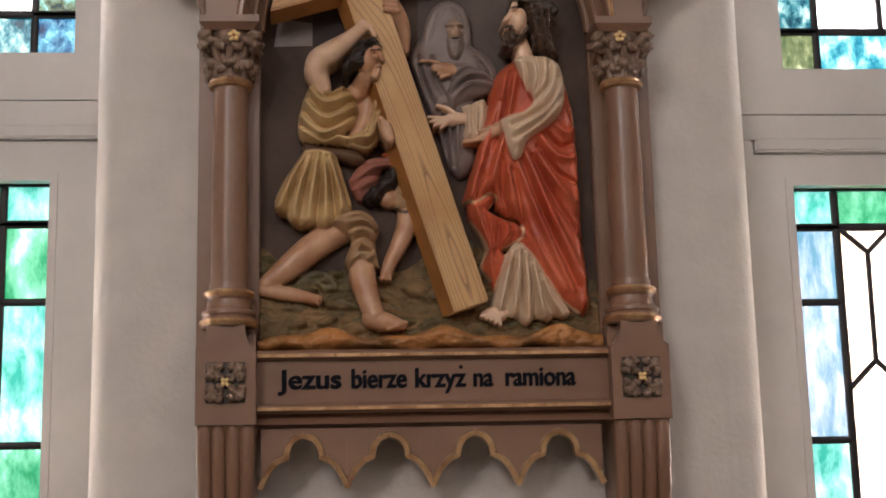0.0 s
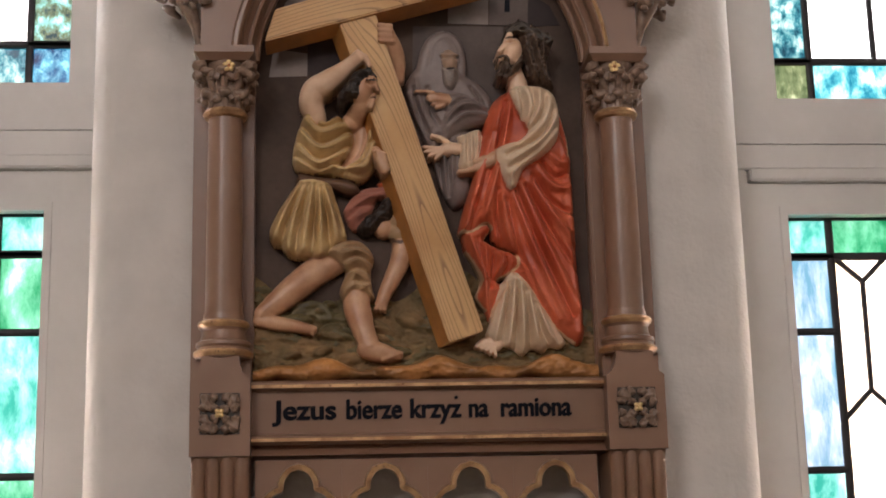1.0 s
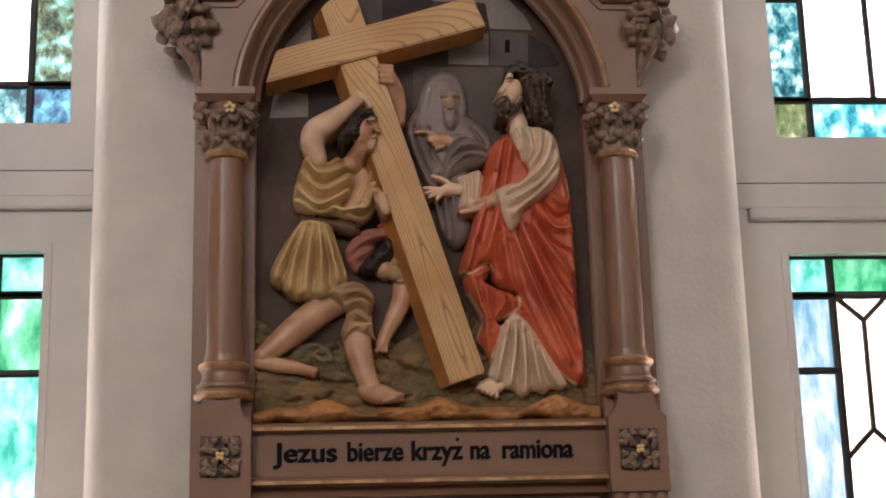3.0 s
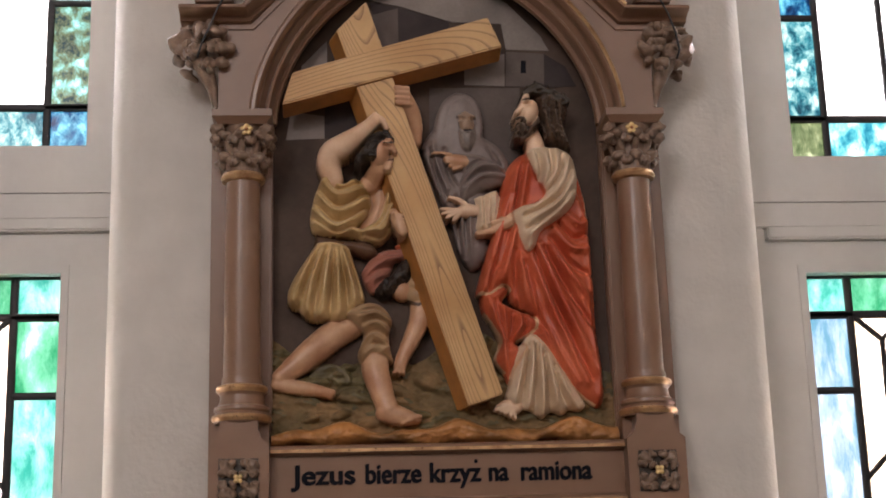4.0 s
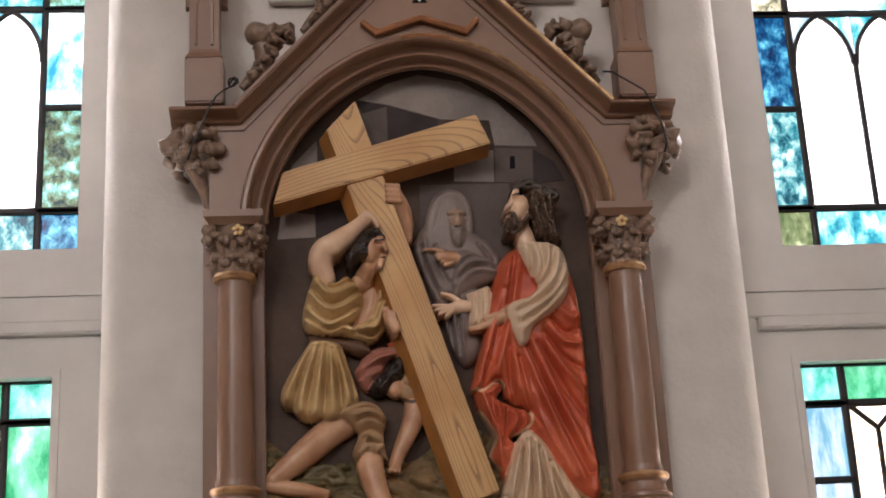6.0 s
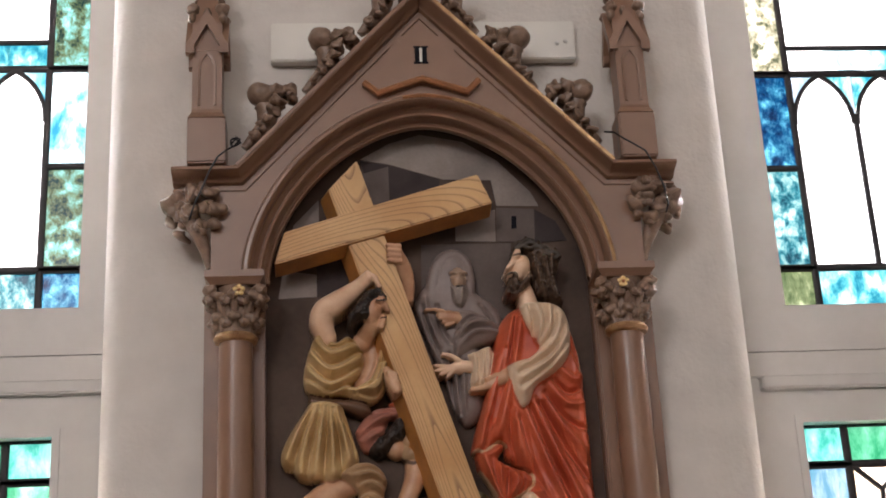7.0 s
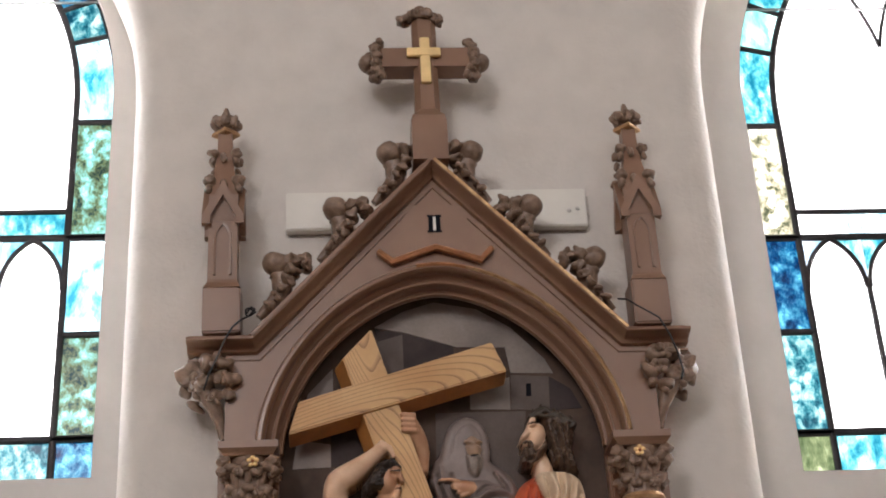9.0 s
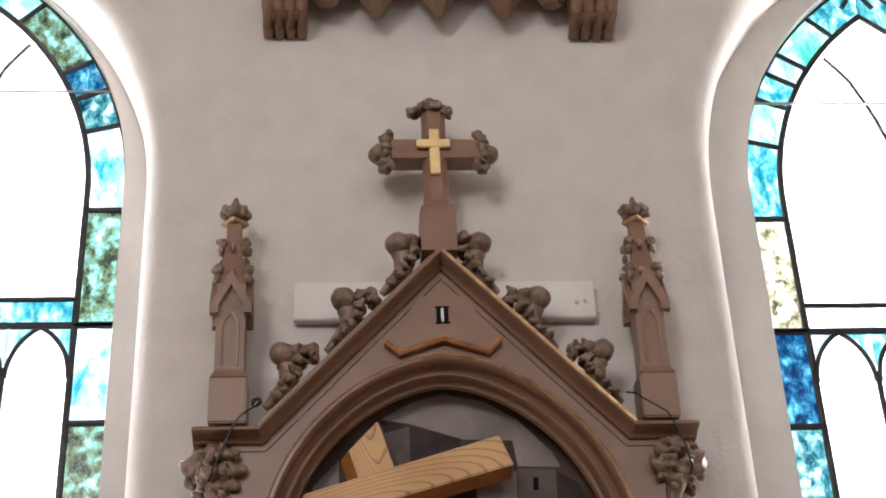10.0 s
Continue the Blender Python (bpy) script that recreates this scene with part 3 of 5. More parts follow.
# columns
def column(s):
    cx, cy = s * 0.457, -0.118
    sh = part("shaft", lathe(bmesh.new(), [(0.0420, 2.025), (0.0412, 2.2), (0.0388, 2.49)], cx, cy, 36), BROWN, shrine)
    # half-round pilaster behind
    part("pilaster", box(bmesh.new(), *sorted((s * 0.394, s * 0.5295)), -0.080, -0.06605, 1.92, 2.62, 0.004), BROWN, shrine)
    base = [(0.046, 1.924), (0.061, 1.926), (0.0645, 1.934), (0.062, 1.944), (0.058, 1.950), (0.062, 1.955), (0.061, 1.962), (0.053, 1.966), (0.0495, 1.976), (0.0485, 1.988), (0.052, 1.993), (0.055, 2.001), (0.052, 2.009), (0.0465, 2.013), (0.0445, 2.028)]
    part("column_base", lathe(bmesh.new(), base, cx, cy, 36), BROWN, shrine)
    for z, r in ((1.936, 0.0620), (2.002, 0.0530)):
        ring = [(r - 0.002, z - 0.009), (r + 0.004, z - 0.004), (r + 0.0055, z + 0.002), (r + 0.003, z + 0.007), (r - 0.003, z + 0.009)]
        part("gilded_ring", lathe(bmesh.new(), ring, cx, cy, 36), GOLD, shrine, "worn gilded ring")
    neck = [(0.039, 2.484), (0.048, 2.487), (0.052, 2.495), (0.048, 2.503), (0.040, 2.506)]
    part("gilded_ring", lathe(bmesh.new(), neck, cx, cy, 36), GOLD, shrine, "worn gilded ring")
    # capital with curled leaves
    rng = random.Random(5 if s > 0 else 6)
    bm = bmesh.new()
    lathe(bm, [(0.042, 2.497), (0.043, 2.54), (0.050, 2.59), (0.060, 2.622)], cx, cy, 28)
    for tier, (z, r, k) in enumerate(((2.535, 0.046, 5), (2.585, 0.058, 6))):
        for i in range(k):
            a = -math.pi * 1.04 + math.pi * 1.08 * (i + 0.5 * tier) / (k - 1 + 0.5 * 0)
            ux, uy = math.cos(a), math.sin(a)
            x, y = cx + ux * r, cy + uy * r
            # stalk, curled tip and side lobes of one leaf
            rod(bm, [(cx + ux * 0.042, cy + uy * 0.042, z - 0.045), (cx + ux * (r - 0.010), cy + uy * (r - 0.010), z - 0.022), (x, y, z + 0.004), (x + ux * 0.010, y + uy * 0.010, z - 0.002)], [0.007, 0.010, 0.010, 0.007], 8)
            ball(bm, (x + ux * 0.006, y + uy * 0.006, z + 0.002), (0.016, 0.014, 0.012), rng.uniform(-0.5, 0.5), 0.005, 3, 80)
            for e in (-1, 1):
                ball(bm, (x - uy * e * 0.015, y + ux * e * 0.015, z - 0.010), (0.010, 0.010, 0.013), 0.5 * e, 0.005, 2, 90)
    for e in (-1, 1):
        ball(bm, (cx + e * 0.056, cy - 0.045, 2.60), (0.017, 0.016, 0.015), 0.3 * e, 0.008, 3, 90)
        ball(bm, (cx + e * 0.060, cy - 0.046, 2.578), (0.011, 0.012, 0.013), 0.3 * e, 0.006, 3, 90)
    part("capital", bm, CARVED, shrine, "carved leaf capital in brown paint")
    bm = bmesh.new()
    sq = 0.0655
    prof = [(2.612, 0.056), (2.618, 0.060), (2.628, 0.0685), (2.6445, 0.0685)]
    rings = [[bm.verts.new((cx + dx * h, cy + dy * h, z)) for dx, dy in ((-1, -1), (1, -1), (1, 1), (-1, 1))] for z, h in prof]
    for a, b in zip(rings, rings[1:]):
        for i in range(4):
            bm.faces.new((a[i], a[(i + 1) % 4], b[(i + 1) % 4], b[i]))
    bm.faces.new(rings[0][::-1])
    bm.faces.new(rings[-1])
    part("abacus", bm, BROWN, shrine, smooth=False)
    # gilded five-petal flower
    bm = bmesh.new()
    fx, fz, fy = s * 0.4455, 2.592, cy - 0.074
    for i in range(5):
        a = math.pi / 2 + i * 2 * math.pi / 5
        ball(bm, (fx + 0.0085 * math.cos(a), fy, fz + 0.0085 * math.sin(a)), (0.0065, 0.004, 0.0062), 0, 0, 2)
    part("flower", bm, BRASS, shrine, "small gilded five-petal flower")
    part("flower_heart", ball(bmesh.new(), (fx, fy - 0.002, fz), (0.0042, 0.0046, 0.0042), 0, 0, 2), COPPER, shrine)


for s in (-1, 1):
    column(s)


# corner pedestals with pierced rosettes
def pedestal(s):
    cx = s * 0.4600
    bm = bmesh.new()
    w = 0.0655
    # body with the shoulders cut back to the column foot
    body = [(-w, 1.708), (w, 1.708), (w, 1.873), (w - 0.010, 1.881), (w - 0.018, 1.892), (w - 0.023, 1.908), (w - 0.024, 1.927), (-w + 0.024, 1.927), (-w + 0.023, 1.908), (-w + 0.018, 1.892), (-w + 0.010, 1.881), (-w, 1.873)]
    prism(bm, [(cx + x, z) for x, z in body], -0.172, -0.004)
    part("pedestal", bm, BROWN, shrine)
    part("pedestal_back", box(bmesh.new(), *sorted((s * 0.3965, s * 0.5255)), -0.125, -0.0665, 1.80, 1.932, 0.003), BROWN, shrine)
    # the ribbed foot under it, drawn in towards the wall
    for i in range(4):
        x = cx + (i - 1.5) * 0.031
        bm = bmesh.new()
        rod(bm, [(x, -0.148, 1.71), (x, -0.150, 1.64), (x, -0.140, 1.56), (x, -0.10, 1.475), (x, -0.04, 1.43)], [0.0165, 0.0165, 0.016, 0.014, 0.010], 12)
        part("rib", bm, BROWN, shrine)
    bm = bmesh.new()
    side = [(-0.165, 1.7075), (-0.155, 1.69), (-0.140, 1.63), (-0.125, 1.55), (-0.07, 1.46), (-0.002, 1.40), (-0.002, 1.7075)]
    vs = [[bm.verts.new((cx + e * 0.061, y, z)) for y, z in side] for e in (-1, 1)]
    bm.faces.new(vs[0]), bm.faces.new(vs[1][::-1])
    for i in range(len(side)):
        j = (i + 1) % len(side)
        bm.faces.new((vs[0][i], vs[1][i], vs[1][j], vs[0][j]))
    part("foot", bm, BROWN, shrine)
    # rosette: four lobes of leaves and a gilded heart; a dark square gives the hollows their shade
    zc = 1.800
    bm = bmesh.new()
    box(bm, cx - 0.043, cx + 0.043, -0.1735, -0.1722, zc - 0.045, zc + 0.045)
    part("rosette_shade", bm, THORN, shrine, "dark plate standing for shade between the rosette leaves", smooth=False)
    rng = random.Random(11)
    for qx in (-1, 1):
        for qz in (-1, 1):
            bm = bmesh.new()
            for dx, dz, r in ((0.012, 0.012, 0.0085), (0.030, 0.030, 0.0115), (0.034, 0.014, 0.0095), (0.014, 0.034, 0.0095), (0.022, 0.022, 0.008)):
                ball(bm, (cx + qx * dx, -0.178, zc + qz * dz), (r * 1.12, 0.009, r * 1.12), 0.8, 0.006, 3, 110)
            part("rosette_leaf", bm, CARVED, shrine, "carved leaf of the rosette")
    bm = bmesh.new()
    for i in range(4):
        a = math.pi / 4 + i * math.pi / 2
        ball(bm, (cx + 0.006 * math.cos(a), -0.187, zc + 0.006 * math.sin(a)), (0.006, 0.004, 0.0055), a, 0, 2)
    part("flower", bm, BRASS, shrine, "small gilded flower")


for s in (-1, 1):
    pedestal(s)

# inscription band
part("inscription_board", box(bmesh.new(), -0.3945, 0.3945, -0.125, -0.004, 1.735, 1.872), BROWN, shrine, smooth=False)
lip = [(-0.011, -0.120), (-0.011, -0.134), (-0.005, -0.143), (0.004, -0.143), (0.010, -0.135), (0.012, -0.120)]
for z, y in ((1.864, 0), (1.746, 0)):
    part("band_moulding", sweep(bmesh.new(), [(0.394, z), (-0.394, z)], lip), BROWN, shrine)
    part("gilded_line", sweep(bmesh.new(), [(0.394, z - 0.003), (-0.394, z - 0.003)], [(-0.004, -0.140), (-0.004, -0.1462), (0.003, -0.1462), (0.003, -0.140)]), GOLD, shrine, "worn gilded line along the inscription")
part("cove", sweep(bmesh.new(), [(0.394, 1.722), (-0.394, 1.722)], [(-0.024, -0.110), (-0.006, -0.112), (0.004, -0.120), (0.012, -0.136), (0.012, -0.02), (-0.024, -0.02)]), BROWN, shrine)


def lettering(text, x0, x1, z, height, y, mat, name):
    cu = bpy.data.curves.new(name, "FONT")
    cu.body, cu.extrude, cu.offset = text, 0.012, 0.016
    tmp = new("tmp", cu)
    bpy.context.view_layer.update()
    me = bpy.data.meshes.new_from_object(tmp.evaluated_get(bpy.context.evaluated_depsgraph_get()))
    bpy.data.objects.remove(tmp)
    xs = [v.co.x for v in me.vertices]
    lo, wide = min(xs), max(xs) - min(xs)
    # broad pen: the strokes are laid three times side by side
    bm = bmesh.new()
    for k in (-1, 0, 1):
        first = len(bm.verts)
        bm.from_mesh(me)
        bm.verts.ensure_lookup_table()
        for v in bm.verts[first:]:
            v.co = Vector((x0 + (v.co.x - lo) / wide * (x1 - x0) + 0.0013 * k, y - v.co.z * 0.06 - 0.0002 * k, z + v.co.y * height + 0.0008 * k))
    bm.to_mesh(me)
    bm.free()
    me.materials.clear()
    me.materials.append(mat)
    ob = new(name, me)
    ob.parent = shrine
    return ob


for text, a, b in (("Jezus", -0.348, -0.208), ("bierze", -0.184, -0.062), ("krzyz", -0.042, 0.071), ("na", 0.089, 0.132), ("ramiona", 0.161, 0.319)):
    tagged(lettering(text, a, b, 1.790, 0.060, -0.1265, LETTER, "lettering"), "black painted blackletter word " + text.replace("yz", "yż"))


part("letter_dot", ball(bmesh.new(), (0.0605, -0.1265, 1.8335), (0.0042, 0.002, 0.0045), 0, 0, 2), LETTER, shrine)


# hanging fringe of four cusped arches
def smooth_run(p, n):
    out = []
    for i in range(len(p) - 1):
        a, b, c, d = (Vector(p[j]) for j in (max(i - 1, 0), i, i + 1, min(i + 2, len(p) - 1)))
        for k in range(n):
            t = k / n
            v = 0.5 * (2 * b + (c - a) * t + (2 * a - 5 * b + 4 * c - d) * t * t + (3 * b - a - 3 * c + d) * t ** 3)
            out.append((v.x, v.y))
    return out + [tuple(p[-1])]


def fringe(x0, period, n, zt, zb, y0, y1, parent, gold):
    for k in range(n):
        a = x0 + k * period
        q = []
        half = smooth_run([(0.0, 0.0), (0.018, -0.006), (0.031, -0.020), (0.036, -0.034), (0.037, -0.046)], 4) + smooth_run([(0.040, -0.049), (0.056, -0.055), (0.071, -0.069), (0.083, -0.088), (0.0955, -0.114)], 4)
        kx = period / 2 / 0.0958
        q = [(a + period / 2 - x * kx, zt + z) for x, z in half[::-1]] + [(a + period / 2 + x * kx, zt + z) for x, z in half[1:]]
        bm = bmesh.new()
        prism(bm, [(a, zt + 0.018), *q, (a + period, zt + 0.018)][::-1], y0, y1)
        bmesh.ops.triangulate(bm, faces=bm.faces)
        part("fringe_arch", bm, BROWN, parent)
        part("gilded_edge", sweep(bmesh.new(), q, [(-0.004, y0 - 0.008), (0.007, y0 - 0.010), (0.011, y0 + 0.002), (0.006, y0 + 0.020), (-0.004, y0 + 0.020)][::-1]), gold, parent, "worn gilded edge")


fringe(-0.386, 0.1900, 4, 1.684, 1.585, -0.118, -0.085, shrine, GOLD)

# shield in the gable with the numeral
SH = [(-0.148, 3.133), (-0.111, 3.101), (0.0, 3.140), (0.113, 3.103), (0.146, 3.137), (0.10, 3.185), (0.082, 3.235), (0.052, 3.271), (-0.048, 3.271), (-0.080, 3.235), (-0.10, 3.185)]
bm = bmesh.new()
prism(bm, SH, -0.147, -0.130, 0.006)
part("shield", bm, BROWN, shrine, "raised shield with the numeral")
edge = [(0.0, -0.146), (0.0, -0.156), (0.006, -0.160), (0.013, -0.156), (0.015, -0.146)]
part("gilded_edge", sweep(bmesh.new(), [SH[0], SH[1], SH[2], SH[3], SH[4]], edge), COPPER, shrine, "coppery gilded lower edge of the shield")
for c in (-0.0095, 0.0095):
    bm = bmesh.new()
    box(bm, c - 0.0055, c + 0.0055, -0.1495, -0.147, 3.190, 3.238)
    box(bm, c - 0.0085, c + 0.0085, -0.1492, -0.147, 3.190, 3.1945)
    box(bm, c - 0.0085, c + 0.0085, -0.1492, -0.147, 3.2335, 3.238)
    part("numeral", bm, LETTER, shrine, "dark painted numeral stroke", smooth=False)
bm = bmesh.new()
box(bm, -0.0035, 0.0035, -0.1488, -0.147, 3.195, 3.233)
part("numeral", bm, BOARD, shrine, "pale gap between the numeral strokes", smooth=False)


# crockets: a leaf that runs down the gable's edge and ends in a ball
def crocket(s, x, z, seed):
    rng = random.Random(seed)
    bm = bmesh.new()
    y = -0.10
    d = Vector((s * 0.690, -0.724))  # down the slope
    nrm = Vector((s * 0.724, 0.690))
    c = Vector((x * s, z))
    ball(bm, (c.x + s * 0.004, y - 0.02, c.y + 0.006), (0.034, 0.036, 0.031), 0.3 * s, 0.004, 3, 45)
    # neck down to the slope, and the leaf's lobes
    foot = c - nrm * 0.055
    rod(bm, [(c.x, y - 0.012, c.y - 0.012), (c.x - nrm.x * 0.028 + d.x * 0.012, y - 0.01, c.y - nrm.y * 0.028 + d.y * 0.012), (foot.x + d.x * 0.045, y, foot.y + d.y * 0.045), (foot.x + d.x * 0.125, y, foot.y + d.y * 0.125)], [0.026, 0.028, 0.026, 0.010], 10)
    for k, (al, up, r) in enumerate(((-0.030, 0.038, 0.019), (-0.052, 0.018, 0.017), (-0.046, 0.000, 0.014), (-0.012, 0.014, 0.016), (0.014, 0.006, 0.014), (0.040, 0.002, 0.013), (0.066, -0.002, 0.011), (0.094, -0.004, 0.010))):
        p = foot + d * al + nrm * up
        ball(bm, (p.x, y - 0.038, p.y), (r * 1.15, r * 0.9, r * 0.8), rng.uniform(-1, 1), 0.012, 3, 70)
        ball(bm, (p.x, y - 0.010, p.y), (r * 1.1, r, r), rng.uniform(-1, 1), 0.006, 2, 80)
    part("crocket", bm, CARVED, shrine, "carved crocket leaf ending in a ball")


for s in (-1, 1):
    for i, (x, z) in enumerate(((0.393, 3.116), (0.243, 3.267), (0.102, 3.428))):
        crocket(s, x, z, 20 + i + s)


# pinnacles
def pinnacle(s):
    cx, cy = s * 0.527, -0.105
    bm = bmesh.new()
    box(bm, cx - 0.046, cx + 0.046, cy - 0.046, cy + 0.046, 2.9305, 3.050, 0.004)
    part("pinnacle_plinth", bm, BROWN, shrine)
    bm = bmesh.new()
    lathe4 = [(0.045, 3.050), (0.037, 3.066), (0.036, 3.075), (0.036, 3.235)]
    rings = [[bm.verts.new((cx + dx * h, cy + dy * h, z)) for dx, dy in ((-1, -1), (1, -1), (1, 1), (-1, 1))] for h, z in lathe4]
    for a, b in zip(rings, rings[1:]):
        for i in range(4):
            bm.faces.new((a[i], a[(i + 1) % 4], b[(i + 1) % 4], b[i]))
    bm.faces.new(rings[0][::-1]), bm.faces.new(rings[-1])
    part("pinnacle_shaft", bm, BROWN, shrine, smooth=False)
    blind = [(cx + x, z) for x, z in ((-0.019, 3.085), *lancet(-0.019, 0.019, 3.185, 0.058, 8), (0.019, 3.085))]
    part("blind_tracery", sweep(bmesh.new(), blind, [(-0.003, cy - 0.034), (-0.003, cy - 0.040), (0.003, cy - 0.041), (0.004, cy - 0.034)]), BROWN, shrine)
    # gablets on the four sides
    bm = bmesh.new()
    gab = [(-0.052, 3.222), (-0.040, 3.226), (0.0, 3.302), (0.040, 3.226), (0.052, 3.222), (0.051, 3.246), (0.0, 3.345), (-0.051, 3.246)]
    for q in range(4):
        rot = Matrix.Translation((cx, cy, 0)) @ Matrix.Rotation(q * math.pi / 2, 4, "Z")
        a = [bm.verts.new(rot @ Vector((x, -0.052, z))) for x, z in gab]
        b = [bm.verts.new(rot @ Vector((x, -0.030, z))) for x, z in gab]
        bm.faces.new(a), bm.faces.new(b[::-1])
        for i in range(8):
            bm.faces.new((a[i], b[i], b[(i + 1) % 8], a[(i + 1) % 8]))
    bm.normal_update()
    bmesh.ops.triangulate(bm, faces=bm.faces)
    part("gablet", bm, BROWN, shrine, smooth=False)
    bm = bmesh.new()
    rings = [[bm.verts.new((cx + dx * h, cy + dy * h, z)) for dx, dy in ((-1, -1), (1, -1), (1, 1), (-1, 1))] for h, z in ((0.0365, 3.2355), (0.0365, 3.31), (0.020, 3.42), (0.018, 3.50))]
    for a, b in zip(rings, rings[1:]):
        for i in range(4):
            bm.faces.new((a[i], a[(i + 1) % 4], b[(i + 1) % 4], b[i]))
    bm.faces.new(rings[0][::-1]), bm.faces.new(rings[-1])
    part("spire", bm, BROWN, shrine, smooth=False)
    rng = random.Random(31 + s)
    for z, r, k in ((3.352, 0.036, 0.017), (3.436, 0.029, 0.014)):
        for dx in (-1, 1):
            for dy in (-1, 1):
                bm = bmesh.new()
                ball(bm, (cx + dx * r, cy + dy * r * 0.8, z), (k, k, k * 0.95), 0.3 * dx, 0.006, 3, 90)
                ball(bm, (cx + dx * r * 1.05, cy + dy * r, z - 0.026), (k * 0.6, k * 0.7, k * 0.9), 0.3 * dx, 0.005, 2, 100)
                part("spire_crocket", bm, CARVED, shrine, "small carved leaf crocket")
        part("spire_crocket", ball(bmesh.new(), (cx + rng.uniform(-0.006, 0.006), cy - r, z - 0.014), (k * 0.6, k * 0.6, k), 0, 0.004, 2, 100), CARVED, shrine)
    part("gilded_collar", lathe(bmesh.new(), [(0.024, 3.497), (0.036, 3.500), (0.037, 3.506), (0.034, 3.511), (0.022, 3.513)], cx, cy, 4), GOLD, shrine, "worn gilded collar", smooth=False)
    bm = bmesh.new()
    ball(bm, (cx, cy, 3.545), (0.022, 0.022, 0.020), 0, 0.005, 3, 70)
    rod(bm, [(cx, cy, 3.55), (cx, cy, 3.572), (cx, cy, 3.584)], [0.009, 0.009, 0.005], 8)
    bud = part("finial", bm, CARVED, shrine, "carved bud finial")
    for i in range(8):
        a = i * math.pi / 4
        part("leaf", ball(bmesh.new(), (cx + 0.027 * math.cos(a), cy + 0.027 * math.sin(a), 3.537), (0.013, 0.013, 0.017), 0.4, 0.009, 3, 80), CARVED, bud)


for s in (-1, 1):
    pinnacle(s)

# crowning cross with leafed ends
bm = bmesh.new()
box(bm, -0.046, 0.046, -0.160, -0.060, 3.395, 3.515)
part("finial_plinth", bm, BROWN, shrine, smooth=False)
bm = bmesh.new()
octagon = ((-0.55, -1), (0.55, -1), (1, -0.55), (1, 0.55), (0.55, 1), (-0.55, 1), (-1, 0.55), (-1, -0.55))
rings = [[bm.verts.new((dx * h * (1.7 if abs(dx) < 1 and z < 3.53 else 1), -0.11 + dy * d, z)) for dx, dy in octagon] for h, d, z in ((0.046, 0.050, 3.515), (0.046, 0.050, 3.526), (0.033, 0.037, 3.553), (0.032, 0.035, 3.68), (0.032, 0.035, 3.848))]
for a, b in zip(rings, rings[1:]):
    for i in range(8):
        bm.faces.new((a[i], a[(i + 1) % 8], b[(i + 1) % 8], b[i]))
bm.faces.new(rings[0][::-1]), bm.faces.new(rings[-1])
part("cross_stem", bm, BROWN, shrine, smooth=False)
part("cross_arm", box(bmesh.new(), -0.14, 0.14, -0.143, -0.079, 3.688, 3.746, 0.0), BROWN, shrine)
for at, ax in (((-0.132, 3.717), (-1, 0)), ((0.128, 3.717), (1, 0)), ((-0.008, 3.852), (0, 1))):
    px, pz = -ax[1], ax[0]
    knob = part("cross_end", ball(bmesh.new(), (at[0] + ax[0] * 0.020, -0.111, at[1] + ax[1] * 0.020), (0.026, 0.03, 0.026) if ax[0] else (0.022, 0.028, 0.028), 0, 0.002, 3, 60), CARVED, shrine, "carved leaf end of the crowning cross")
    for e in (-1, 1):
        for k, (al, out, r) in enumerate(((0.0, 0.045, 0.019), (-0.006, 0.034, 0.015), (0.008, 0.026, 0.014), (-0.014, 0.050, 0.012))):
            part("leaf", ball(bmesh.new(), (at[0] + ax[0] * al + px * e * out, -0.115 - 0.02 * (k % 2), at[1] + ax[1] * al + pz * e * out), (r, r, r * 0.9), 0.5 * e, 0.010, 3, 75), CARVED, knob)
    for k in range(3):
        part("leaf", ball(bmesh.new(), (at[0] + px * (k - 1) * 0.02, -0.150, at[1] + pz * (k - 1) * 0.02), (0.013, 0.012, 0.014), 0.4, 0.008, 3, 80), CARVED, knob)
bm = bmesh.new()
box(bm, -0.0145, 0.0115, -0.156, -0.1435, 3.630, 3.772, 0.002)
part("gilded_cross_upright", bm, BRASS, shrine, "bright gilded upright of the small cross")
part("gilded_cross_bar", box(bmesh.new(), -0.050, 0.040, -0.1585, -0.146, 3.712, 3.738, 0.002), BRASS, shrine, "bright gilded bar of the small cross")


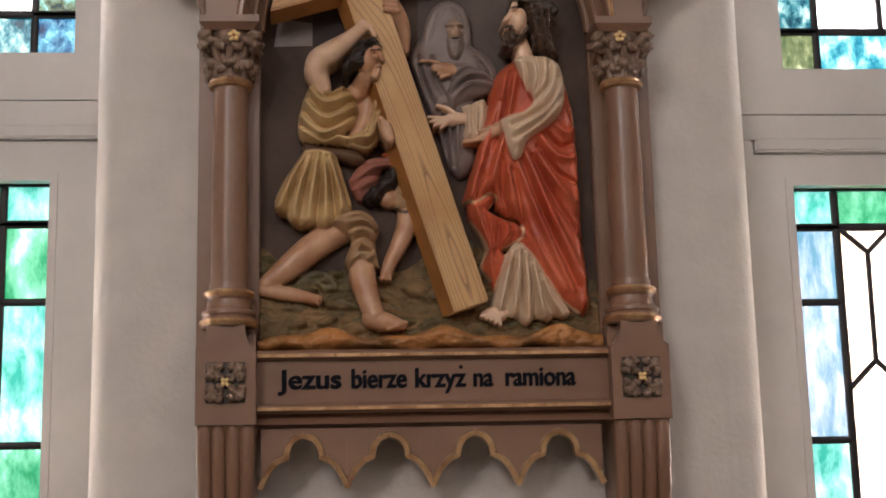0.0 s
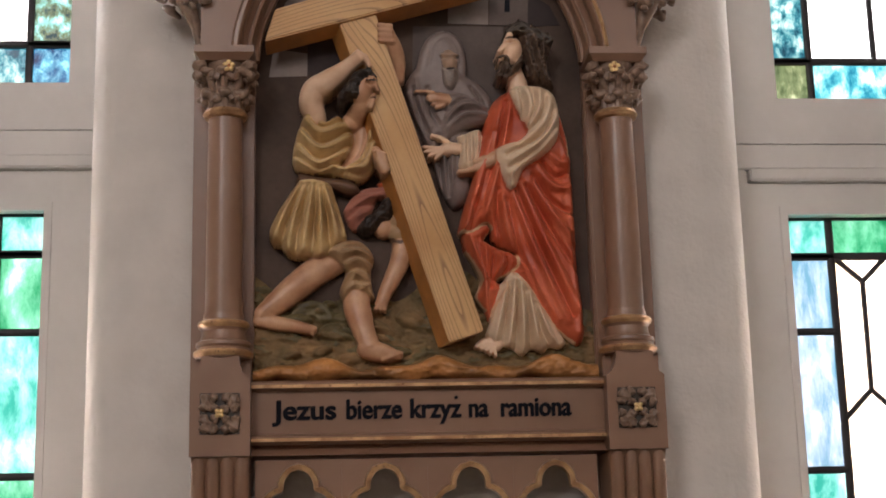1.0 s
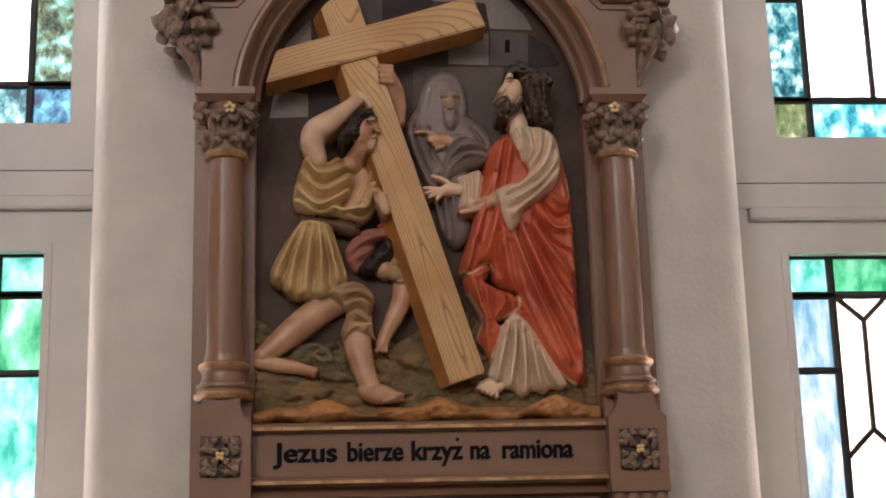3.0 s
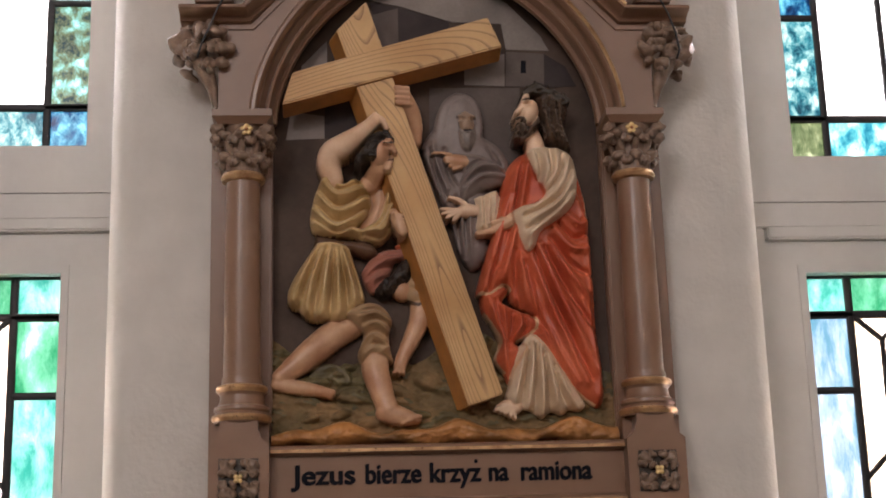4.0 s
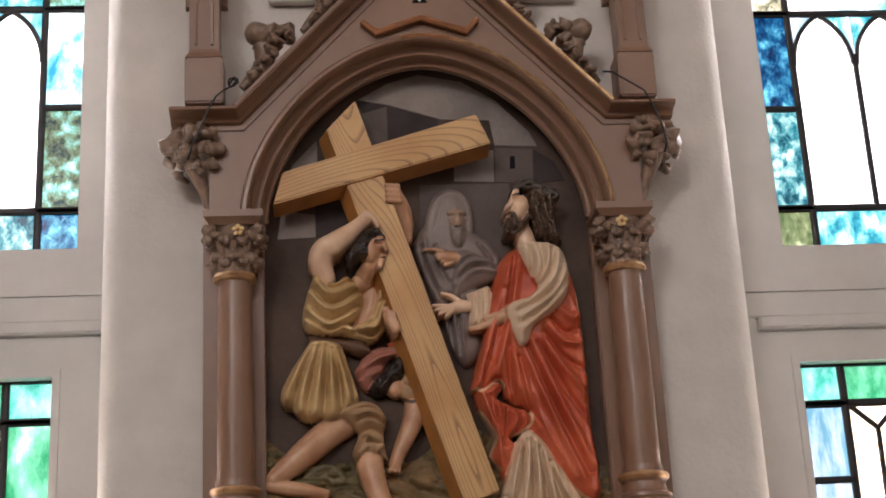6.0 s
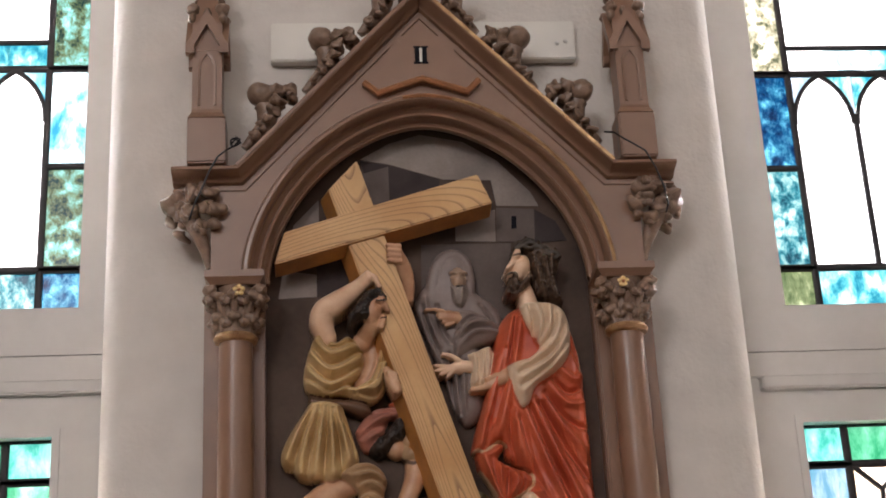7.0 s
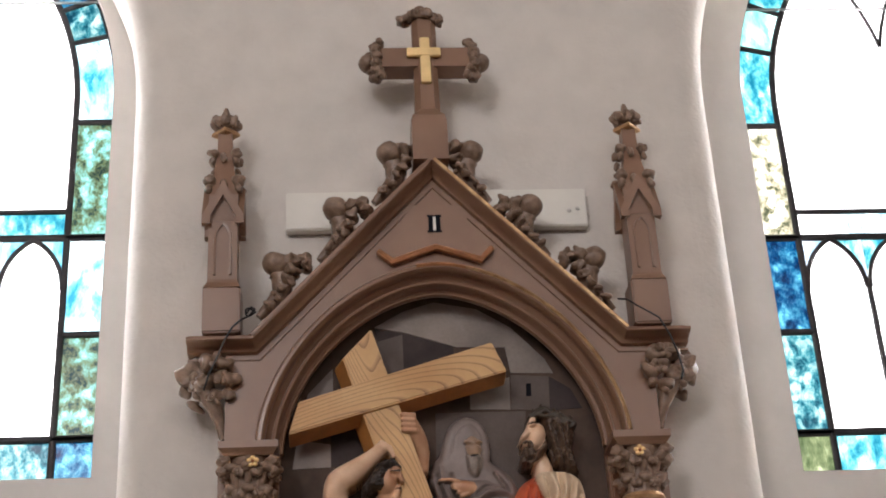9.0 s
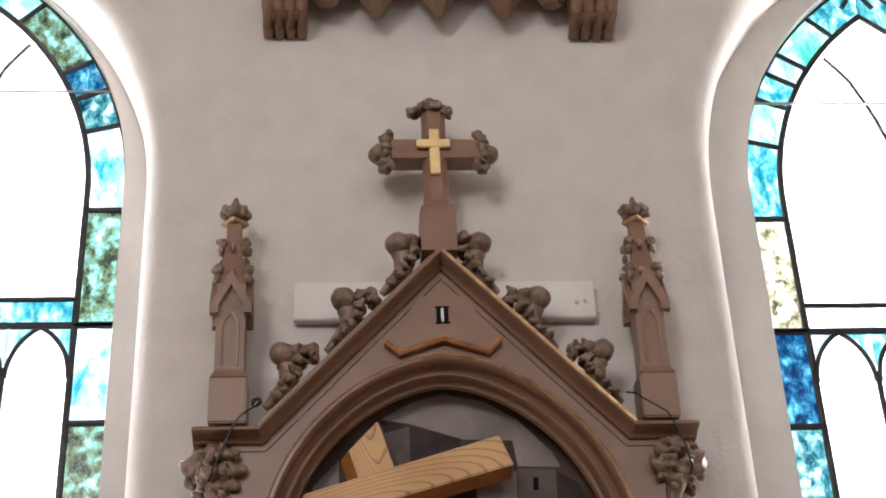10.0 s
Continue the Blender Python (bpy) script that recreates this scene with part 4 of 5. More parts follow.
# leaf brackets under the cornice corners
def bracket(s):
    rng = random.Random(44)
    bm = bmesh.new()
    for x, y, z, r in ((0.585, -0.10, 2.865, 0.030), (0.592, -0.125, 2.825, 0.032), (0.612, -0.09, 2.806, 0.021), (0.556, -0.150, 2.850, 0.026), (0.560, -0.15, 2.800, 0.027),
                       (0.520, -0.155, 2.846, 0.026), (0.500, -0.150, 2.806, 0.024), (0.528, -0.155, 2.815, 0.022), (0.540, -0.145, 2.770, 0.022), (0.570, -0.12, 2.785, 0.022), (0.505, -0.148, 2.775, 0.015), (0.588, -0.07, 2.77, 0.018)):
        ball(bm, (s * x, y, z), (r * rng.uniform(0.8, 1.25), r * 0.85, r * rng.uniform(0.6, 0.9)), rng.uniform(-1.2, 1.2), r * 0.75, 3, 42)
        for k in range(2):
            ball(bm, (s * (x + rng.uniform(-0.7, 0.7) * r), y - r * 0.5, z + rng.uniform(-0.8, 0.8) * r), (r * 0.45, r * 0.45, r * 0.4), rng.uniform(-1, 1), r * 0.2, 2, 90)
    rod(bm, [(s * 0.565, -0.12, 2.80), (s * 0.543, -0.125, 2.755), (s * 0.528, -0.118, 2.715), (s * 0.522, -0.11, 2.685), (s * 0.515, -0.115, 2.668)], [0.024, 0.020, 0.013, 0.010, 0.012], 10)
    part("leaf_bracket", bm, CARVED, shrine, "carved leaf bracket under the cornice")


for s in (-1, 1):
    bracket(s)

# ---- on the wall: board behind the gable, cables, the next carving above ----
board = empty("wall_board", "plain cream-painted board fixed flat on the plaster", "board")
part("plate", box(bmesh.new(), -0.375, 0.413, -0.032, -0.001, 3.262, 3.372, 0.003), BOARD, board)
for x, z in ((0.365, 3.306), (0.388, 3.311)):
    part("screw_cap", ball(bmesh.new(), (x, -0.0325, z), (0.006, 0.004, 0.006), 0, 0, 2), JOINERY, board)

for s, shape in ((-1, [(-0.468, -0.13, 2.985), (-0.455, -0.155, 2.992), (-0.445, -0.165, 2.982), (-0.458, -0.172, 2.962), (-0.478, -0.185, 2.945), (-0.496, -0.193, 2.925), (-0.515, -0.192, 2.89), (-0.532, -0.192, 2.845), (-0.55, -0.188, 2.805), (-0.562, -0.17, 2.775)]),
                 (1, [(0.448, -0.13, 3.005), (0.462, -0.17, 2.985), (0.478, -0.188, 2.962), (0.50, -0.193, 2.945), (0.53, -0.193, 2.925), (0.552, -0.19, 2.88), (0.566, -0.192, 2.83), (0.574, -0.185, 2.79), (0.572, -0.165, 2.775)])):
    cable = empty("cable", "thin black cable hung over the shrine's cornice", "cable", group="cables on the shrine")
    part("wire", rod(bmesh.new(), shape, 0.0024, 6), CABLE, cable)
    if s < 0:
        part("loop", rod(bmesh.new(), [(-0.456 + 0.012 * math.cos(a), -0.160 + 0.008 * math.sin(2 * a), 2.976 + 0.009 * math.sin(a)) for a in [i * 0.7 for i in range(10)]], 0.0025, 6), CABLE, cable)
    part("hook", rod(bmesh.new(), [(s * 0.486, -0.12, 2.945), (s * 0.486, -0.125, 3.03)], 0.006, 8), STEEL, cable, "bright metal hook")

upper = empty("carved_console", "brown and gold carved bracket high on the wall", "console")
part("console_body", box(bmesh.new(), -0.470, 0.552, -0.125, -0.002, 4.345, 4.666, 0.004), BROWN, upper)
for x0, x1 in ((-0.474, -0.345), (0.415, 0.555)):
    n = 4
    for i in range(n):
        x = x0 + (x1 - x0) * (i + 0.5) / n
        part("rib", rod(bmesh.new(), [(x, -0.130, 4.496), (x, -0.136, 4.32), (x, -0.128, 4.262), (x, -0.100, 4.226), (x, -0.04, 4.207), (x, -0.004, 4.200)], [0.0175, 0.0178, 0.0180, 0.0175, 0.0165, 0.015], 12), BROWN, upper)
    bm = bmesh.new()
    box(bm, x0 + 0.006, x1 - 0.006, -0.118, -0.002, 4.212, 4.446, 0.020)
    part("foot", bm, BROWN, upper)
    part("knob", ball(bmesh.new(), ((x0 + x1) / 2 - 0.01, -0.135, 4.246), (0.010, 0.012, 0.010), 0, 0.002, 2), GOLD, upper)
for x in (-0.148, 0.034, 0.226):
    part("pendant", rod(bmesh.new(), [(x, -0.096, 4.446), (x, -0.098, 4.345), (x, -0.088, 4.275), (x, -0.072, 4.222)], [0.104, 0.092, 0.052, 0.012], 6), BROWN, upper)
    part("gilded_tip", ball(bmesh.new(), (x, -0.176, 4.318), (0.014, 0.012, 0.032), 0, 0.003, 3), GOLD, upper, "worn gilded boss")
for x in (-0.290, 0.365):
    part("pendant", rod(bmesh.new(), [(x, -0.092, 4.446), (x, -0.092, 4.345), (x, -0.075, 4.262)], [0.090, 0.080, 0.030], 6), BROWN, upper)


# ---- the relief: painted figures, cross, ground ----
def smooth_line(pts, n=6):
    """A rounded run through points (any number of values each)."""
    p = [np.array(q, float) for q in pts]
    if len(p) < 3:
        return np.array(p)
    out = []
    for i in range(len(p) - 1):
        a, b, c, d = p[max(i - 1, 0)], p[i], p[i + 1], p[min(i + 2, len(p) - 1)]
        for k in range(n):
            t = k / n
            out.append(0.5 * (2 * b + (c - a) * t + (2 * a - 5 * b + 4 * c - d) * t * t + (3 * b - a - 3 * c + d) * t ** 3))
    return np.array(out + [p[-1]])


class Carving:
    """A carved relief: how far each spot stands out from the back, and its paint."""

    def __init__(self, x0, x1, z0, z1, step=0.0019):
        self.x, self.z = np.meshgrid(np.arange(x0, x1, step), np.arange(z0, z1, step), indexing="ij")
        self.h, self.m, self.paints = np.full(self.x.shape, -1.0), np.zeros(self.x.shape, int), []

    def paint(self, mat):
        if mat not in self.paints:
            self.paints.append(mat)
        return self.paints.index(mat)

    def near(self, line):
        """Distance to a line, and the values of its further columns at the nearest place."""
        best = np.full(self.x.shape, 9.0)
        extra = np.zeros((line.shape[1] - 2 + 1, *self.x.shape))
        n = len(line) - 1
        for i in range(n):
            a, b = line[i], line[i + 1]
            dx, dz = b[0] - a[0], b[1] - a[1]
            t = np.clip(((self.x - a[0]) * dx + (self.z - a[1]) * dz) / (dx * dx + dz * dz + 1e-12), 0, 1)
            d = np.hypot(self.x - a[0] - t * dx, self.z - a[1] - t * dz)
            w = d < best
            best = np.where(w, d, best)
            for k in range(line.shape[1] - 2):
                extra[k] = np.where(w, a[k + 2] + t * (b[k + 2] - a[k + 2]), extra[k])
            extra[-1] = np.where(w, (i + t) / n, extra[-1])
        return best, extra

    def lay(self, mask, height, mat):
        w = mask & (height > self.h)
        self.h = np.where(w, height, self.h)
        self.m = np.where(w, self.paint(mat), self.m)

    def limb(self, mat, base, *pts, k=0.9):
        """A round limb through (x, z, radius), or with how far its axis stands out as a fourth value; base: the same for all."""
        if len(pts[0]) == 3:
            pts = [(*q, base) for q in pts]
        d, e = self.near(smooth_line(pts))
        r, base = np.maximum(e[0], 1e-4), e[1]
        self.lay(d < r, base + k * np.sqrt(np.maximum(r * r - d * d, 0)), mat)

    def egg(self, mat, base, x, z, rx, rz, turn=0.0, deep=None):
        c, s = math.cos(turn), math.sin(turn)
        u, v = ((self.x - x) * c + (self.z - z) * s) / rx, (-(self.x - x) * s + (self.z - z) * c) / rz
        q = 1 - u * u - v * v
        self.lay(q > 0, base + (deep or min(rx, rz)) * np.sqrt(np.maximum(q, 0)), mat)

    def cloth(self, mat, base, swell, rim, *pts, sharp=False):
        """A piece of drapery inside an outline, swelling from its rim."""
        line = np.array(pts + pts[:1], float) if sharp else smooth_line(pts + pts[:1], 4)
        inside = np.zeros(self.x.shape, bool)
        for a, b in zip(line, line[1:]):
            cross = ((a[1] > self.z) != (b[1] > self.z)) & (self.x < (b[0] - a[0]) * (self.z - a[1]) / (b[1] - a[1] + 1e-12) + a[0])
            inside ^= cross
        d, _ = self.near(line)
        u = np.clip(d / rim, 0, 1)
        self.lay(inside, base + swell * np.sqrt(1 - (1 - u) ** 2), mat)

    def fold(self, mat, width, rise, *pts):
        """A ridge (or, with rise below zero, a hollow) across the drapery of one paint."""
        d, e = self.near(smooth_line(pts))
        on = (self.m == self.paint(mat)) & (self.h > -0.5)
        run = np.sqrt(np.clip(np.sin(np.clip(e[-1], 0.10, 0.86) * math.pi), 0, 1))
        self.h = np.where(on, self.h + rise * np.exp(-(d / width) ** 2) * run, self.h)

    def hem(self, mat, width, rise, *pts):
        """A line of another paint laid on what is there."""
        d, _ = self.near(smooth_line(pts))
        w = (d < width) & (self.h > -0.5)
        self.h = np.where(w, self.h + rise * np.sqrt(np.maximum(1 - (d / width) ** 2, 0)), self.h)
        self.m = np.where(w, self.paint(mat), self.m)

    def ripple(self, mat, amount, scale, seed=0):
        on = (self.m == self.paint(mat)) & (self.h > -0.5)
        for i, j in zip(*np.nonzero(on)):
            self.h[i, j] += amount * noise.fractal(Vector((self.x[i, j] * scale, seed, self.z[i, j] * scale)), 0.6, 2.0, 4)

    def soften(self, times=2):
        for _ in range(times):
            on = (self.h > -0.5).astype(float)
            h = np.where(on > 0, self.h, 0)
            tot, cnt = h.copy() * 2, on * 2
            for ax in (0, 1):
                for s in (1, -1):
                    tot += np.roll(h, s, ax)
                    cnt += np.roll(on, s, ax)
            self.h = np.where(on > 0, tot / np.maximum(cnt, 1), self.h)

    def mesh(self, name, back=-0.030):
        on = self.h > -0.5
        near = on.copy()
        for ax in (0, 1):
            for s in (1, -1):
                near |= np.roll(on, s, ax)
        ids = np.full(self.x.shape, -1)
        ids[near] = np.arange(near.sum())
        co = np.stack([self.x[near], np.where(on[near], back - np.maximum(self.h[near], 0.002), back + 0.002), self.z[near]], 1)
        q = np.stack([ids[:-1, :-1], ids[1:, :-1], ids[1:, 1:], ids[:-1, 1:]], -1)
        touch = on[:-1, :-1] | on[1:, :-1] | on[1:, 1:] | on[:-1, 1:]
        keep = (q >= 0).all(-1) & touch
        # each face takes the paint of a corner that stands out
        mats = np.where(on[:-1, :-1], self.m[:-1, :-1], np.where(on[1:, :-1], self.m[1:, :-1], np.where(on[1:, 1:], self.m[1:, 1:], self.m[:-1, 1:])))
        me = bpy.data.meshes.new(name)
        me.from_pydata(co.tolist(), [], q[keep].tolist())
        for k in self.paints:
            me.materials.append(k)
        me.polygons.foreach_set("material_index", mats[keep].astype(np.int32))
        me.shade_smooth()
        return new(name, me)


def along(q, k, dx, dz, r):
    """A place k steps on from q, with a radius."""
    return (q[0] + k * dx, q[1] + k * dz, r)


def box_of(x0, z0, x1, z1):
    return x0, x1, z0, z1


# painted stonework on the back
def painted_stone(poly, mat, k=0):
    bm = bmesh.new()
    prism(bm, poly, -0.0315 - 0.0005 * k, -0.029)
    part("painted_stone", bm, mat, shrine, smooth=False)


painted_stone([(0.075, 2.824), (0.175, 2.842), (0.172, 2.757), (0.073, 2.761)], STONE_L, 1)
painted_stone([(0.178, 2.848), (0.273, 2.842), (0.269, 2.753), (0.174, 2.757)], STONE_M, 1)
painted_stone([(0.215, 2.824), (0.227, 2.824), (0.226, 2.791), (0.213, 2.791)], LETTER, 3)
painted_stone([(0.273, 2.842), (0.324, 2.809), (0.349, 2.757), (0.269, 2.753)], STONE_D, 1)
painted_stone([(-0.350, 2.693), (-0.269, 2.681), (-0.269, 2.624), (-0.361, 2.621)], STONE_L, 1)
painted_stone([(-0.268, 2.737), (-0.158, 2.744), (-0.160, 2.635), (-0.269, 2.624)], STONE_D, 1)
painted_stone([(-0.323, 2.810), (-0.261, 2.876), (-0.261, 2.780), (-0.334, 2.759)], STONE_L, 1)
painted_stone([(-0.013, 2.753), (0.209, 2.753), (0.190, 2.447), (-0.021, 2.449)], STONE_M, 0)
painted_stone([(-0.156, 2.980), (-0.085, 2.966), (0.041, 2.926), (0.038, 2.871), (-0.131, 2.875)], STONE_D, 2)
painted_stone([(-0.086, 2.963), (-0.086, 2.859), (-0.138, 2.860), (-0.150, 2.944)], STONE_M, 3)
painted_stone([(-0.156, 2.983), (-0.084, 3.025), (-0.004, 3.049), (0.103, 3.028), (0.186, 2.976), (0.266, 2.889), (0.285, 2.850), (0.179, 2.853), (0.169, 2.922), (0.048, 2.926), (-0.085, 2.969)], STONE_S, 1)


# the wooden cross
cross = empty("wooden_cross", "carved cross with painted honey-coloured wood grain leaning on the ground", "cross")


def plank(name, face, y0, y1, mat, lean):
    """A squared timber: its front face, and sides that run back and a little outwards."""
    bm = bmesh.new()
    a = [bm.verts.new((x, y0, z)) for x, z in face]
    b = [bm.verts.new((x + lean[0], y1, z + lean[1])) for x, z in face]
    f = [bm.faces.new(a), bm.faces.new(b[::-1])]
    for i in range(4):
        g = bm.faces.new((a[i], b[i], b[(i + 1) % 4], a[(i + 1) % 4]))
        # side faces take the darker oak that stands for shade
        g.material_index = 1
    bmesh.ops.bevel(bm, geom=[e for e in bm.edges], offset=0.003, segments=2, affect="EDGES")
    return part(name, bm, [mat, OAK_SIDE_SHADE], cross)


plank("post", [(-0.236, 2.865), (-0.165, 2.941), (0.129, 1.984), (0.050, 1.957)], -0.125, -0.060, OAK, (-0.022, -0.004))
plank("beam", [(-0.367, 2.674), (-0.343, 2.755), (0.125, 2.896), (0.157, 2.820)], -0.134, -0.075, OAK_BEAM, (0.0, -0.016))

# --- hooded old man ---
c = Carving(*box_of(-0.060, 2.230, 0.195, 2.745))
# hood, shoulders and robe
c.cloth(GREY, 0.006, 0.030, 0.036, (-0.039, 2.591), (-0.020, 2.627), (0.006, 2.656), (0.016, 2.692), (0.038, 2.723), (0.066, 2.732), (0.093, 2.714), (0.107, 2.671), (0.111, 2.625), (0.146, 2.599), (0.172, 2.559), (0.171, 2.516), (0.140, 2.496), (0.113, 2.485), (0.131, 2.457), (0.129, 2.400), (0.122, 2.352), (0.102, 2.306), (0.072, 2.290), (0.046, 2.331), (0.028, 2.408), (0.006, 2.457), (-0.014, 2.510), (-0.033, 2.553))
c.limb(GREY, 0.018, (0.004, 2.586, 0.0174), (0.013, 2.643, 0.0188), (0.029, 2.697, 0.0174), (0.060, 2.716, 0.0161), (0.088, 2.700, 0.0147), (0.099, 2.658, 0.0134), (0.097, 2.615, 0.0134), (0.087, 2.586, 0.0121))
c.limb(GREY, 0.026, (0.024, 2.586, 0.0107), (0.031, 2.643, 0.0107), (0.043, 2.690, 0.0107), (0.065, 2.706, 0.0094), (0.085, 2.685, 0.0080), (0.091, 2.651, 0.0080))
# shadow in the hood opening, laid in as a dark grey piece
c.cloth(GREY_D, 0.010, 0.012, 0.02, (0.044, 2.682), (0.065, 2.698), (0.086, 2.680), (0.092, 2.636), (0.086, 2.593), (0.058, 2.586), (0.044, 2.622))
# face and beard
c.egg(AGED, 0.026, 0.070, 2.650, 0.0195, 0.031, 0.08, 0.026)
c.limb(AGED, 0.040, (0.074, 2.664, 0.0048), (0.076, 2.647, 0.0056), (0.074, 2.640, 0.0067))
c.limb(AGED, 0.042, (0.053, 2.664, 0.0043), (0.065, 2.669, 0.0046))
c.limb(AGED, 0.042, (0.078, 2.669, 0.0043), (0.089, 2.664, 0.0040))
c.fold(AGED, 0.0035, -0.012, (0.056, 2.657), (0.067, 2.657))
c.fold(AGED, 0.0035, -0.012, (0.079, 2.657), (0.087, 2.657))
c.cloth(BEARD, 0.030, 0.018, 0.022, (0.051, 2.637), (0.062, 2.633), (0.074, 2.634), (0.086, 2.636), (0.093, 2.616), (0.089, 2.593), (0.075, 2.576), (0.063, 2.579), (0.053, 2.599))
for k in range(5):
    c.fold(BEARD, 0.0026, 0.008, along((0.055, 2.630), k, 0.0058, 0.001, 0)[:2], along((0.061, 2.587), k, 0.0042, -0.002, 0)[:2])
c.hem(GREY_D, 0.0022, -0.003, (0.064, 2.627), (0.079, 2.629))
# forearm under the robe, sleeve and pointing hand
c.cloth(GREY, 0.030, 0.026, 0.030, (0.052, 2.569), (0.090, 2.569), (0.137, 2.552), (0.165, 2.524), (0.156, 2.496), (0.108, 2.480), (0.074, 2.461), (0.055, 2.447), (0.049, 2.486), (0.057, 2.524))
c.limb(SKIN, 0.040, (0.071, 2.548, 0.0147), (0.044, 2.552, 0.0174), (0.025, 2.556, 0.0134))
c.limb(SKIN, 0.048, (0.029, 2.565, 0.0067), (0.009, 2.570, 0.0056), (-0.013, 2.569, 0.0046))
for k in range(3):
    c.limb(SKIN, 0.046, along((0.046, 2.550), k, 0.003, -0.007, 0.0065), along((0.022, 2.548), k, 0.007, -0.009, 0.0056))
# folds of the robe
for run in (((-0.028, 2.570), (-0.011, 2.514), (0.014, 2.451)), ((-0.011, 2.606), (-0.007, 2.556), (0.019, 2.486)), ((0.011, 2.472), (0.028, 2.402), (0.045, 2.326)), ((0.050, 2.451), (0.054, 2.381), (0.058, 2.312)), ((0.072, 2.451), (0.070, 2.381), (0.069, 2.319))):
    c.fold(GREY, 0.0065, 0.012, *run)
for run in (((-0.017, 2.584), (-0.001, 2.514), (0.021, 2.458)), ((0.040, 2.465), (0.044, 2.395), (0.053, 2.319)), ((0.063, 2.451), (0.062, 2.381), (0.065, 2.319)), ((0.017, 2.584), (0.025, 2.528), (0.043, 2.493)), ((0.122, 2.585), (0.143, 2.556), (0.158, 2.524))):
    c.fold(GREY, 0.0055, -0.014, *run)
for run in (((0.060, 2.504), (0.098, 2.535), (0.153, 2.535)), ((0.062, 2.476), (0.103, 2.510), (0.155, 2.510))):
    c.fold(GREY, 0.0055, 0.010, *run)
for run in (((0.063, 2.521), (0.099, 2.552), (0.142, 2.549)), ((0.062, 2.490), (0.101, 2.521), (0.155, 2.521))):
    c.fold(GREY, 0.0045, -0.011, *run)
c.soften(1)
tagged(c.mesh("relief_figure"), "painted relief figure in a grey hooded robe pointing aside", "statue", group="relief figures")

# --- stooping helper behind the cross ---
c = Carving(*box_of(-0.190, 2.020, 0.005, 2.372))
c.cloth(PINK, 0.010, 0.036, 0.040, (-0.186, 2.286), (-0.165, 2.318), (-0.133, 2.340), (-0.091, 2.343), (-0.061, 2.351), (-0.043, 2.323), (-0.062, 2.310), (-0.102, 2.313), (-0.118, 2.285), (-0.129, 2.258), (-0.158, 2.234), (-0.176, 2.252))
c.cloth(HAIR, 0.022, 0.030, 0.026, (-0.158, 2.238), (-0.136, 2.267), (-0.113, 2.280), (-0.096, 2.307), (-0.078, 2.315), (-0.065, 2.296), (-0.073, 2.263), (-0.097, 2.250), (-0.116, 2.228), (-0.142, 2.223))
c.cloth(RED, 0.006, 0.030, 0.035, (-0.108, 2.351), (-0.074, 2.365), (-0.048, 2.343), (-0.033, 2.299), (-0.039, 2.258), (-0.063, 2.258), (-0.070, 2.302))
c.egg(SKIN, 0.014, -0.092, 2.242, 0.024, 0.024, 0.3, 0.022)
c.limb(TAN, 0.016, (-0.057, 2.310, 0.0268), (-0.052, 2.269, 0.0281), (-0.054, 2.231, 0.0295))
c.limb(SKIN, 0, (-0.052, 2.219, 0.0228, 0.016), (-0.051, 2.177, 0.0241, 0.022), (-0.073, 2.123, 0.0201, 0.030), (-0.092, 2.085, 0.0161, 0.036), (-0.100, 2.062, 0.0147, 0.038))
for k in range(3):
    c.limb(SKIN, 0.044, along((-0.102, 2.063), k, 0.003, 0, 0.0068), along((-0.113, 2.047), k, 0.010, -0.001, 0.0055))
c.hem(BELT, 0.004, 0.001, (-0.078, 2.212), (-0.054, 2.204), (-0.030, 2.216))
for run in (((-0.165, 2.286), (-0.128, 2.310), (-0.101, 2.318)), ((-0.168, 2.259), (-0.142, 2.272), (-0.126, 2.280))):
    c.fold(PINK, 0.007, 0.011, *run)
for run in (((-0.173, 2.269), (-0.144, 2.292), (-0.115, 2.299)), ((-0.144, 2.324), (-0.115, 2.329), (-0.069, 2.334))):
    c.fold(PINK, 0.006, -0.013, *run)
for run in (((-0.070, 2.285), (-0.049, 2.274), (-0.030, 2.285)), ((-0.071, 2.247), (-0.050, 2.242), (-0.031, 2.250))):
    c.fold(TAN, 0.005, -0.010, *run)
c.ripple(HAIR, 0.008, 70)
c.soften(1)
tagged(c.mesh("relief_figure"), "painted relief figure stooping with a reddish cap, one arm reaching down", "statue", group="relief figures")

# --- man in the olive tunic, who carries the cross ---
c = Carving(*box_of(-0.410, 1.905, -0.012, 2.760))
# back leg and foot
c.limb(SKIN, 0, (-0.211, 2.164, 0.0322, 0.010), (-0.250, 2.141, 0.0335, 0.018), (-0.296, 2.103, 0.0322, 0.026), (-0.340, 2.066, 0.0268, 0.030), (-0.376, 2.038, 0.0188, 0.034))
c.limb(SKIN, 0.034, (-0.381, 2.024, 0.0161), (-0.340, 2.017, 0.0168), (-0.296, 2.009, 0.0147), (-0.260, 2.001, 0.0107))
for k in range(4):
    c.limb(SKIN, 0.036, along((-0.273, 2.009), k, 0.001, -0.004, 0.005), along((-0.253, 2.006), k, -0.002, -0.005, 0.0042))
# forward shin and foot
c.limb(SKIN, 0, (-0.159, 2.082, 0.0308, 0.034), (-0.155, 2.041, 0.0308, 0.044), (-0.140, 1.987, 0.0255, 0.054), (-0.130, 1.958, 0.0241, 0.060))
c.limb(SKIN, 0.060, (-0.138, 1.951, 0.0214), (-0.113, 1.945, 0.0228), (-0.087, 1.940, 0.0174), (-0.064, 1.934, 0.0094))
